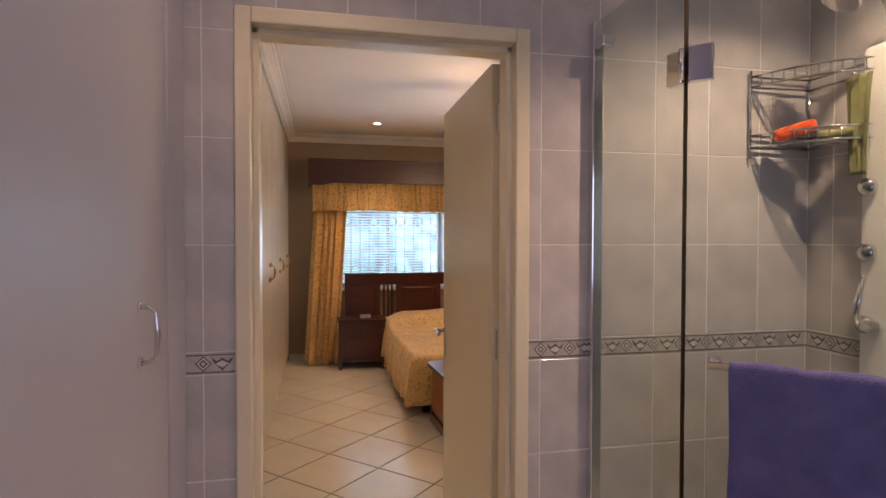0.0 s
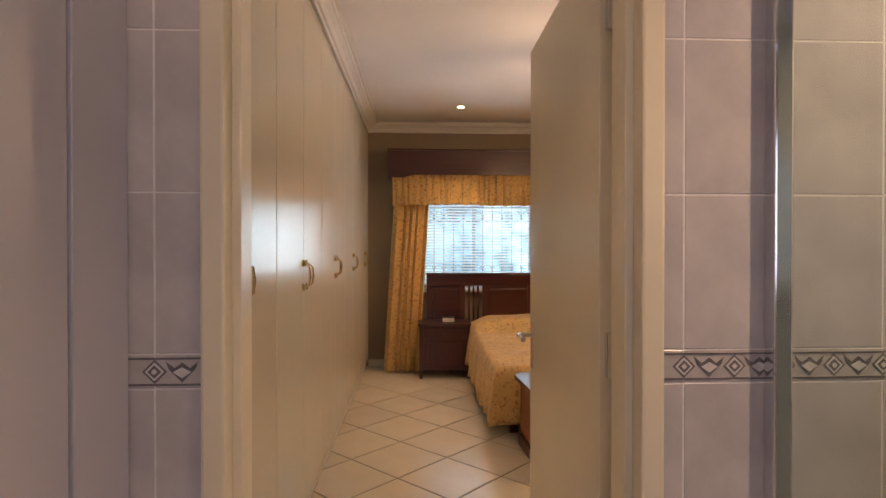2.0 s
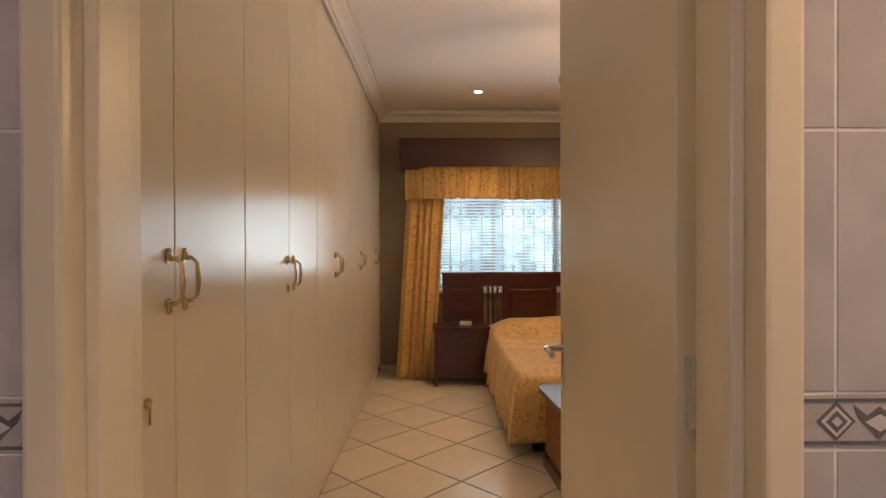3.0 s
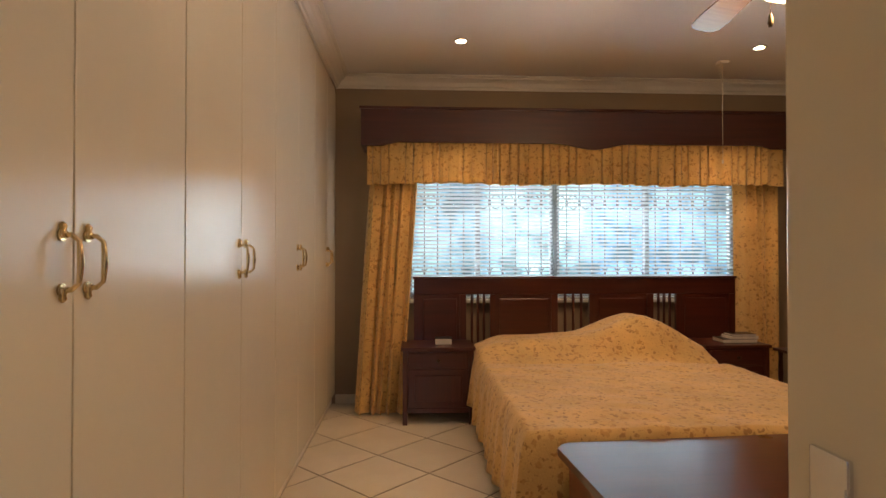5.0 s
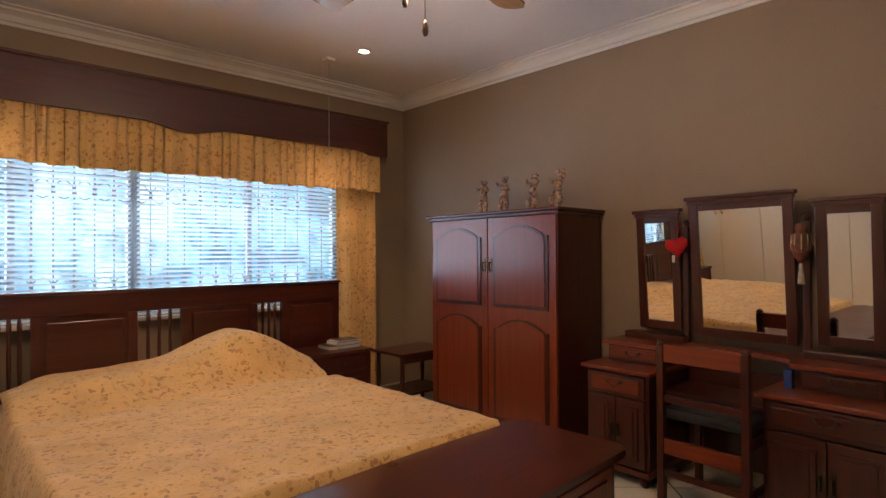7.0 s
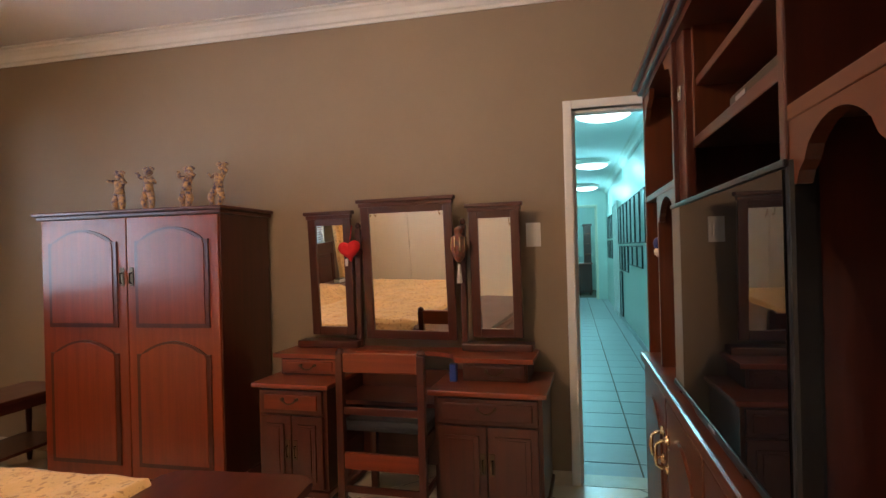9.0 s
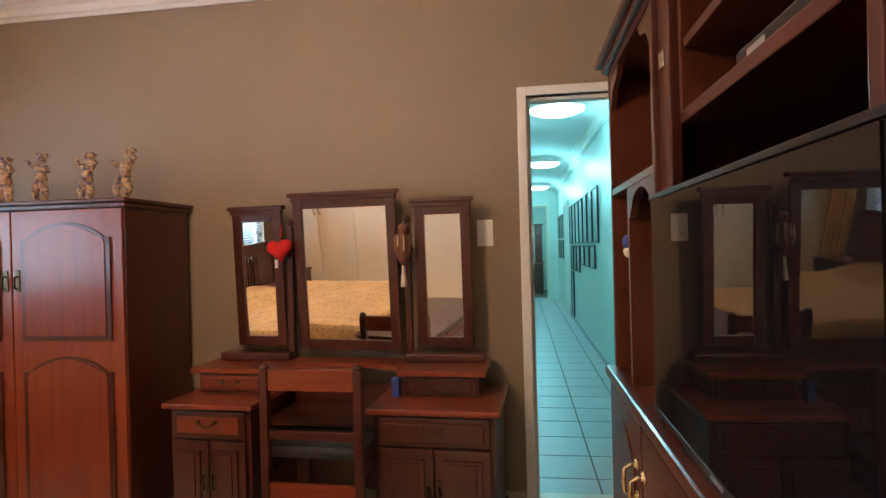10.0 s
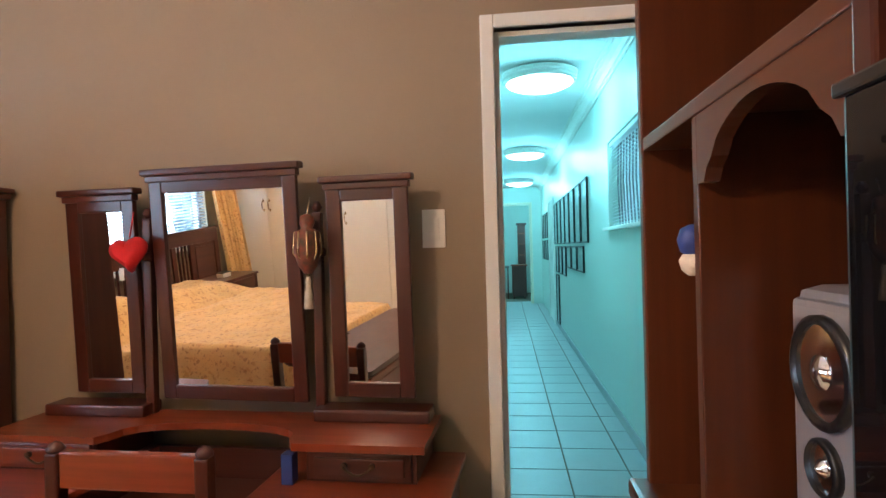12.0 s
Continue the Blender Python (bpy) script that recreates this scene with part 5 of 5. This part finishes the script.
# ---- passage: lamps, window, pictures, furniture at the end ----
# the fourth lamp body is an unseen addition past the end doorway
for px in PASSAGE_LAMPS:
    pl = thing("ceiling_lamp", (px, PASSAGE_Y, CH), "round white glass ceiling lamp with ribbed chrome rim, lit", "ceiling light", "passage ceiling lamps")
    bm = bmesh.new()
    lathe(bm, [(0.24, 0), (0.282, -0.012), (0.282, -0.028), (0.27, -0.033), (0.28, -0.040), (0.278, -0.055), (0.266, -0.06), (0.275, -0.068), (0.258, -0.084), (0.24, -0.072)], pose(px, PASSAGE_Y, CH - 0.001), 36)
    part("rim", bm, M_WHITE, pl)
    bm = bmesh.new()
    lathe(bm, [(0.25, -0.066), (0.24, -0.09), (0.19, -0.112), (0.11, -0.128), (0.0, -0.133)], pose(px, PASSAGE_Y, CH), 36)
    g = part("shade", bm, M_LAMPC, pl)
    g.visible_shadow = False
pw = thing("window_2", (6.05, CY0, CWZ0), "small passage window with white blind and deep sill", "window", kind="structure")
part("window_frame", box(CWX0, CY0 - 0.12, CWZ0, CWX0 + 0.05, CY0 - 0.08, CWZ1), M_WHITE, pw)
part("window_frame", box(CWX1 - 0.05, CY0 - 0.12, CWZ0, CWX1, CY0 - 0.08, CWZ1), M_WHITE, pw)
# the pane itself glows, in place of daylight from outside
part("pane", box(CWX0 + 0.05, CY0 - 0.105, CWZ0, CWX1 - 0.05, CY0 - 0.10, CWZ1), glow("dull_daylight_pane", (0.25, 0.55, 0.65), 0.35), pw)
part("window_sill", box(CWX0 - 0.04, CY0 - 0.08, CWZ0 - 0.03, CWX1 + 0.04, CY0 + 0.045, CWZ0 - 0.003, bev=0.006), M_WHITE, pw)
for x in [CWX0 + 0.1 * i for i in range(1, 12)]:
    bm = bmesh.new()
    tube(bm, [(x, CY0 - 0.07, CWZ0), (x + 0.05, CY0 - 0.07, (CWZ0 + CWZ1) / 2), (x, CY0 - 0.07, CWZ1)], 0.006, 6)
    part("bar", bm, M_IRON, pw)
pbl = thing("venetian_blind", (6.05, CY0 - 0.03, CWZ0), "white slatted blind in the passage window", "blind")
sm = box(CWX0 + 0.02, -0.0125, -0.0005, CWX1 - 0.02, 0.0125, 0.0005)
sm.transform(Matrix.Rotation(radians(-25), 4, "X"))
first = part("slat", sm, M_SLAT, pbl)
for i in range(26):
    o = first if i == 0 else new("slat", first.data)
    o.parent = pbl
    o.matrix_parent_inverse = Matrix.Translation(-Vector(pbl.location))
    o.location = (0, CY0 - 0.03, CWZ0 + 0.02 + i * 0.0245)
part("headrail", box(CWX0 + 0.02, CY0 - 0.05, CWZ1 - 0.035, CWX1 - 0.02, CY0 - 0.01, CWZ1 - 0.002, bev=0.003), M_SLAT, pbl)


def picture(x0, x1, z0, z1):
    p = thing("picture_frame", ((x0 + x1) / 2, CY0, z0), "black framed print on the passage wall", "picture", "passage pictures")
    for a in ((x0, z0, x1, z0 + 0.018), (x0, z1 - 0.018, x1, z1), (x0, z0 + 0.018, x0 + 0.018, z1 - 0.018), (x1 - 0.018, z0 + 0.018, x1, z1 - 0.018)):
        part("frame_bar", box(a[0], CY0 + 0.002, a[1], a[2], CY0 + 0.022, a[3], bev=0.003), M_BLACK, p)
    part("print", box(x0 + 0.018, CY0 + 0.003, z0 + 0.018, x1 - 0.018, CY0 + 0.010, z1 - 0.018), M_PICT, p)
    part("mount", box(x0 + 0.017, CY0 + 0.0015, z0 + 0.017, x1 - 0.017, CY0 + 0.006, z1 - 0.017), M_PAPER, p)


for i in range(7):
    picture(7.66 + 0.53 * i, 8.13 + 0.53 * i, 1.29, 1.92)
for i in range(3):
    picture(8.0 + 0.56 * i, 8.5 + 0.56 * i, 0.985, 1.26)
for i in range(3):
    picture(9.72 + 0.5 * i, 10.14 + 0.5 * i, 0.86, 1.26)
picture(10.76, 11.2, 0.08, 0.83)
for i in range(3):
    picture(12.9 + 0.5 * i, 13.3 + 0.5 * i, 1.42, 1.9)
    picture(12.9 + 0.5 * i, 13.3 + 0.5 * i, 1.0, 1.38)
hc = thing("hall_cabinet", (16.25, 3.05, 0), "dark wooden dresser with a tall turned hutch in the room beyond", "cabinet")
part("body", box(16.0, 2.93, 0.06, 16.5, 3.28, 0.80, bev=0.01), D_Z, hc)
part("top", box(15.97, 2.90, 0.80, 16.52, 3.31, 0.83, bev=0.006), W_Y, hc)
part("hutch", box(16.2, 2.93, 0.83, 16.5, 3.12, 1.80, bev=0.01), D_Z, hc)
part("crown", box(16.17, 2.90, 1.80, 16.52, 3.15, 1.85, bev=0.012), D_Y, hc)
for y in (2.96, 3.22):
    part("leg", box(16.02, y, 0.0, 16.06, y + 0.04, 0.06), D_Z, hc)
for z in (1.05, 1.32, 1.58):
    part("shelf_edge", box(16.185, 2.94, z, 16.199, 3.11, z + 0.02, bev=0.003), W_Y, hc)
st_ = thing("side_table", (16.3, 3.5, 0), "low brown wooden table in the room beyond", "table")
part("tabletop", box(16.0, 3.34, 0.76, 16.6, 3.68, 0.79, bev=0.005), U_Y, st_)
for x in (16.02, 16.54):
    for y in (3.36, 3.62):
        part("leg", box(x, y, 0.0, x + 0.04, y + 0.04, 0.76, bev=0.004), U_Z, st_)

# ---- bathroom ----
cb = thing("bathroom_cupboard", (-0.25, 1.2, 0), "tall pale grey cupboard with a bow handle", "cupboard")
part("body", box(-0.53, 0.15, 0.0, -0.022, BY1 - 0.004, BH - 0.004), M_LILAC, cb)
dr = part("door", box(-0.020, 1.02, 0.08, 0.0, 1.925, 2.45, bev=0.004), M_LILAC, cb)
part("door", box(-0.020, 0.16, 0.08, 0.0, 1.014, 2.45, bev=0.004), M_LILAC, cb)
part("filler", box(-0.021, 1.93, 0.0, 0.004, BY1 - 0.004, 2.5, bev=0.003), M_LILAC, cb)
pull(dr, (0.0, 1.705, 1.26), (0, 0, 1), (1, 0, 0), 0.145, M_CHROME, knop=False)

GX = 1.225
sc = thing("shower_screen", (GX, 1.5, 0), "frameless clear glass shower screen and hinged door with chrome fittings", "shower screen")
p = part("fixed_pane", box(GX - 0.004, 1.635, 0.02, GX + 0.004, BY1 - 0.012, 2.14), M_SHOWER, sc)
p.visible_shadow = False
# the hinged door stands at 45 degrees to the fixed pane; a short return pane closes it to the wall
FOLD = Matrix.Translation((GX, 1.631, 0)) @ Matrix.Rotation(radians(45), 4, "Z") @ Matrix.Translation((-GX, -1.631, 0))


def folded(bm):
    bm.transform(FOLD)
    return bm


DL = 0.70
RX, RY = GX + DL * math.sin(radians(45)), 1.631 - DL * math.cos(radians(45))
p = part("door_pane", folded(box(GX - 0.004, 1.631 - DL, 0.02, GX + 0.004, 1.627, 2.14)), M_SHOWER, sc)
p.visible_shadow = False
p = part("return_pane", box(RX + 0.004, RY - 0.004, 0.02, BX1 - 0.002, RY + 0.004, 2.14), M_SHOWER, sc)
p.visible_shadow = False
part("wall_channel", box(GX - 0.018, BY1 - 0.035, 0.0, GX + 0.018, BY1 - 0.001, 2.14, bev=0.004), M_CHROME, sc)
part("seal", box(GX - 0.0045, 1.629, 0.02, GX + 0.0045, 1.633, 2.14), M_BRONZE, sc)
part("threshold", box(GX - 0.04, 1.631, 0.0, GX + 0.04, BY1 - 0.002, 0.03), M_BTILE, sc)
for z in (1.835, 0.3):
    bm = bmesh.new()
    bm = folded(bx(bm, GX - 0.014, 1.570, z, GX + 0.014, 1.624, z + 0.085, 0.004))
    bx(bm, GX - 0.014, 1.634, z, GX + 0.014, 1.69, z + 0.085, 0.004)
    tube(bm, [(GX - 0.012, 1.631, z + 0.005), (GX - 0.012, 1.631, z + 0.08)], 0.007, 8)
    part("hinge", bm, M_CHROME, sc)
bm = bmesh.new()
bx(bm, GX - 0.016, BY1 - 0.09, 2.05, GX + 0.03, BY1 - 0.036, 2.085, 0.006)
part("clamp", bm, M_CHROME, sc)
bm = bmesh.new()
for y in (1.56, 1.00):
    tube(bm, [(GX - 0.004, y, 1.175), (GX - 0.055, y, 1.175)], [0.016, 0.010], 12)
tube(bm, [(GX - 0.055, 1.57, 1.175), (GX - 0.055, 0.99, 1.175)], 0.009, 12)
part("towel_bar", folded(bm), M_CHROME, sc)
bm = bmesh.new()
ny_, rows = 40, []
prof = [(-0.012, -0.42), (-0.012, -0.30), (-0.013, -0.18), (-0.014, -0.06), (-0.013, 0.0), (-0.008, 0.010), (0.0, 0.013), (0.008, 0.010), (0.013, 0.0), (0.014, -0.06), (0.013, -0.18), (0.012, -0.30), (0.012, -0.40)]
for i in range(ny_ + 1):
    y = 1.525 - 0.48 * i / ny_
    r = []
    for j, (dx, dz) in enumerate(prof):
        f = abs(dz) * 0.035
        r.append(bm.verts.new((GX - 0.055 + dx * 1.25 + f * math.sin(y * 31 + j * 0.4), y + 0.012 * math.sin(dz * 9 + y * 4) * abs(dz) * 2, 1.178 + dz + 0.003 * math.sin(y * 40))))
    rows.append(r)
for q, w2 in zip(rows, rows[1:]):
    for j in range(len(prof) - 1):
        bm.faces.new((q[j], q[j + 1], w2[j + 1], w2[j])).smooth = True
cloth(solo("towel", folded(bm), M_TOWEL, "thick purple-blue towel folded over the shower door bar", "towel"), 0.012)

bk2 = thing("shower_basket", (1.93, 1.98, 1.74), "corner chrome wire shower basket with an orange sponge", "shower basket")
A, B = Vector((1.80, BY1 - 0.012, 0)), Vector((BX1 - 0.012, 1.80, 0))
C = Vector((BX1 - 0.02, BY1 - 0.02, 0))
for z, inset in ((1.77, 0.0), (1.81, 0.0), (1.975, 0.0), (2.01, 0.0)):
    bm = bmesh.new()
    mid_ = (A + B) / 2
    bow = (mid_ - C).normalized() * 0.05
    up = Vector((0, 0, z))
    tube(bm, [C + up, A + up] + [A.lerp(B, t) + bow * math.sin(math.pi * t) + up for t in (0.15, 0.35, 0.5, 0.65, 0.85)] + [B + up, C + up], 0.004, 6)
    part("ring", bm, M_CHROME, bk2)
for t in range(0, 13):
    u = t / 12
    bm = bmesh.new()
    p0 = A.lerp(B, u) + bow * math.sin(math.pi * u)
    tube(bm, [p0 + Vector((0, 0, 2.01)), p0 + Vector((0, 0, 1.975)), p0.lerp(C, 0.04) + Vector((0, 0, 1.975))], 0.0022, 5)
    tube(bm, [p0 + Vector((0, 0, 1.81)), p0 + Vector((0, 0, 1.77)), p0.lerp(C, 0.9) + Vector((0, 0, 1.77))], 0.0022, 5)
    part("wire", bm, M_CHROME, bk2)
for q in (A, B, C):
    bm = bmesh.new()
    tube(bm, [q + Vector((0, 0, 1.73)), q + Vector((0, 0, 2.03))], 0.0045, 6)
    part("upright", bm, M_CHROME, bk2)
bm = box(-0.06, -0.035, -0.02, 0.06, 0.035, 0.02, bev=0.014)
bm.transform(pose(1.88, 1.985, 1.815, 10, -16, -40))
solo("sponge", bm, M_ORANGE, "bright orange sponge lying in the wire basket", "sponge")
bm = box(-0.05, -0.03, -0.012, 0.05, 0.03, 0.012, bev=0.01)
bm.transform(pose(1.96, 1.91, 1.795, 0, 0, -50))
solo("soap", bm, M_GREEN, "olive soap bar lying in the wire basket", "soap")

st = thing("shower_column", (BX1, 1.77, 1.0), "white shower column with chrome body jets and head", "shower")
part("column_body", box(BX1 - 0.05, 1.66, 0.85, BX1 - 0.002, 1.86, 2.05, bev=0.02), M_WHITE, st)
for z in (1.62, 1.42, 1.20):
    for y in (1.83, 1.69):
        bm = bmesh.new()
        lathe(bm, [(0.028, 0), (0.028, 0.012), (0.022, 0.018), (0.012, 0.03), (0.0, 0.032)], axes((BX1 - 0.05, y, z), (0, 1, 0), (0, 0, 1), (-1, 0, 0)), 16)
        part("jet", bm, M_CHROME, st)
bm = bmesh.new()
tube(bm, [(BX1 - 0.01, 1.76, 2.05), (BX1 - 0.08, 1.77, 2.17), (BX1 - 0.17, 1.79, 2.19)], 0.011)
part("arm", bm, M_CHROME, st)
bm = bmesh.new()
lathe(bm, [(0.012, 0.05), (0.03, 0.03), (0.055, 0.012), (0.06, 0.0), (0.052, -0.006)], look((BX1 - 0.20, 1.80, 2.16), (BX1 - 0.05, 1.75, 2.4)) @ Matrix.Rotation(math.pi, 4, "X"), 24)
part("shower_head", bm, M_CHROME, st)
bm = bmesh.new()
tube(bm, [(BX1 - 0.05, 1.80, 1.20), (BX1 - 0.10, 1.81, 1.20), (BX1 - 0.13, 1.80, 1.24), (BX1 - 0.11, 1.79, 1.35)], [0.014, 0.014, 0.012, 0.008])
part("mixer_lever", bm, M_CHROME, st)
cl = drape("w", (0, 0.10), (0.015, 0.085), 0.0, 0.30, 0.0, 3, 0.012, seed=4)
cl.transform(pose(BX1 - 0.07, 1.90, 1.66, 0, 0, -90))
cloth(solo("washcloth", cl, M_GREEN, "olive washcloth hanging on the shower column", "cloth"))
bm = bmesh.new()
tube(bm, [(BX1 - 0.012, 1.85, 1.965), (BX1 - 0.10, 1.85, 1.965)], 0.006, 8)
part("hook", bm, M_CHROME, st)


# ---- tiles, each a piece of its own ----
def clip_poly(poly, x0, y0, x1, y1):
    for ax, lim, keep in ((0, x0, 1), (0, x1, -1), (1, y0, 1), (1, y1, -1)):
        out = []
        for i, p in enumerate(poly):
            q = poly[(i + 1) % len(poly)]
            a, b = (p[ax] - lim) * keep, (q[ax] - lim) * keep
            if a >= 0:
                out.append(p)
            if (a >= 0) != (b >= 0):
                t = a / (a - b)
                out.append((p[0] + (q[0] - p[0]) * t, p[1] + (q[1] - p[1]) * t))
        poly = out
        if len(poly) < 3:
            return []
    return poly


def tile_mesh(poly, thick, ch_):
    """A tile from its outline, with a small chamfer, as a mesh."""
    c = (sum(p[0] for p in poly) / len(poly), sum(p[1] for p in poly) / len(poly))
    n = len(poly)
    inner = []
    for p in poly:
        d = math.hypot(p[0] - c[0], p[1] - c[1]) or 1
        k = max(0.5, 1 - ch_ * 1.4 / d)
        inner.append((c[0] + (p[0] - c[0]) * k, c[1] + (p[1] - c[1]) * k))
    vs = [(x, y, -thick) for x, y in poly] + [(x, y, -ch_) for x, y in poly] + [(x, y, 0) for x, y in inner]
    fs = [tuple(range(2 * n, 3 * n))]
    for k in range(n):
        j = (k + 1) % n
        fs += [(k, j, n + j, n + k), (n + k, n + j, 2 * n + j, 2 * n + k)]
    me = bpy.data.meshes.new("tile")
    me.from_pydata(vs, [], fs)
    return me


def lay(parent, cells, clip, material, m, thick=0.011, ch_=0.0015, name="tile"):
    """cells: outlines in the plane; those cut by the clip rectangle get a mesh of their own, m lays the plane out."""
    cache = {}
    for poly in cells:
        cut = clip_poly(poly, *clip)
        if len(cut) < 3:
            continue
        area = abs(sum(cut[i][0] * cut[(i + 1) % len(cut)][1] - cut[(i + 1) % len(cut)][0] * cut[i][1] for i in range(len(cut)))) / 2
        if area < 4e-4:
            continue
        c = (sum(p[0] for p in cut) / len(cut), sum(p[1] for p in cut) / len(cut))
        loc = [(p[0] - c[0], p[1] - c[1]) for p in cut]
        key = tuple(round(v, 4) for p in loc for v in p)
        if key not in cache:
            cache[key] = tile_mesh(loc, thick, ch_)
            cache[key].materials.append(material)
        o = new(name, cache[key])
        o.matrix_world = m @ pose(c[0], c[1], 0)
        o.parent = parent


FL = bpy.data.objects["floor"]
D, G = 0.602, 0.007
cells = []
for i in range(-14, 15):
    for j in range(-14, 15):
        cx, cy = 0.423 + D / 2 * (i - j), 5.48 + D / 2 + D / 2 * (i + j)
        if -0.4 < cx < 4.5 and 1.9 < cy < 7.7:
            r = D / 2 - G
            cells.append([(cx + r, cy), (cx, cy + r), (cx - r, cy), (cx, cy - r)])
lay(FL, cells, (-0.03, Y0 - 0.14, X1 + T - 0.002, Y1), M_FTILE, Matrix())
PF = bpy.data.objects["passage_floor"]
cells = []
S = 0.338
for i in range(0, 34):
    for j in range(-1, 4):
        x, y = 4.436 - S + S * i, 3.09 - 2 * S + S * j
        cells.append([(x + 0.0045, y + 0.0045), (x + S - 0.0045, y + 0.0045), (x + S - 0.0045, y + S - 0.0045), (x + 0.0045, y + S - 0.0045)])
lay(PF, cells, (X1 + T + 0.002, CY0, CX1 + 0.5, CY1), M_PTILE, Matrix())
structure("threshold", box(X1 - 0.002, PY0, -0.011, X1 + T + 0.002, PY1, 0.002), M_SKIRT, "pale stone threshold strip", "threshold")

# bathroom wall tiles, 0.2 by 0.3, with a patterned border course
COURSES = [(0.78 - 0.30 * k, 1.078 - 0.30 * k) for k in range(4)] + [(1.142 + 0.30 * k, 1.442 + 0.30 * k) for k in range(5)]


def wall_tiles(parent, m, u0, u1, start, skip=None):
    us = []
    u = start
    while u < u1:
        us.append(u)
        u += 0.2
    rects = [(u0, 0.0, u1, BH)]
    if skip:
        a, b, z = skip
        rects = [(u0, 0.0, a, BH), (b, 0.0, u1, BH), (a, z, b, BH)]
    for rc in rects:
        lay(parent, [[(u + 0.002, a + 0.0015), (u + 0.198, a + 0.0015), (u + 0.198, b - 0.0015), (u + 0.002, b - 0.0015)] for u in us for a, b in COURSES], rc, M_BTILE, m, 0.0115, 0.001)
    bands = [(u0, u1)] if not skip else [(u0, skip[0]), (skip[1], u1)]
    for a, b in bands:
        lay(parent, [[(u + 0.001, 1.079), (u + 0.199, 1.079), (u + 0.199, 1.141), (u + 0.001, 1.141)] for u in us], (a, 0, b, BH), M_BORDER, m, 0.0115, 0.001, "border_tile")
        dark, light = bmesh.new(), bmesh.new()
        for z0, z1 in ((1.084, 1.0875), (1.1325, 1.136)):
            bx(dark, a, z0, 0.0, b, z1, 0.0012)
        u = start
        while u < b:
            for cu, kind in ((u + 0.0, 0), (u + 0.05, 1), (u + 0.10, 0), (u + 0.15, 1)):
                if a + 0.03 < cu < b - 0.03:
                    cz = 1.11
                    if kind == 0:
                        for r, t_, l in ((0.0225, 0.0010, dark), (0.0175, 0.0016, light), (0.0125, 0.0022, dark), (0.006, 0.0028, light)):
                            prism(l, [(cu + r, cz), (cu, cz + r), (cu - r, cz), (cu, cz - r)], Matrix(), t_)
                    else:
                        prism(dark, [(cu - 0.030, cz + 0.019), (cu - 0.024, cz + 0.004), (cu - 0.012, cz - 0.008), (cu, cz - 0.021), (cu + 0.012, cz - 0.008), (cu + 0.024, cz + 0.004), (cu + 0.030, cz + 0.019), (cu + 0.014, cz + 0.006), (cu, cz + 0.017), (cu - 0.014, cz + 0.006)], Matrix(), 0.0011)
                        prism(light, [(cu - 0.017, cz - 0.001), (cu, cz - 0.012), (cu + 0.017, cz - 0.001), (cu, cz + 0.008)], Matrix(), 0.0017)
            u += 0.2
        for l, mt in ((dark, M_BORDER_D), (light, M_BORDER_L)):
            l.transform(m)
            tagged(part("border_pattern", l, mt, parent), kind="stuff")


wall_tiles(wall_bath, axes((0, BY1, 0), (1, 0, 0), (0, 0, 1), (0, -1, 0)), -0.02, BX1, -0.151, (DX0 - 0.046, DX1 + 0.046, DZ + 0.046))
wall_tiles(wall_shower, axes((BX1, 0, 0), (0, -1, 0), (0, 0, 1), (-1, 0, 0)), -BY1, -0.2, -BY1 - 0.1)
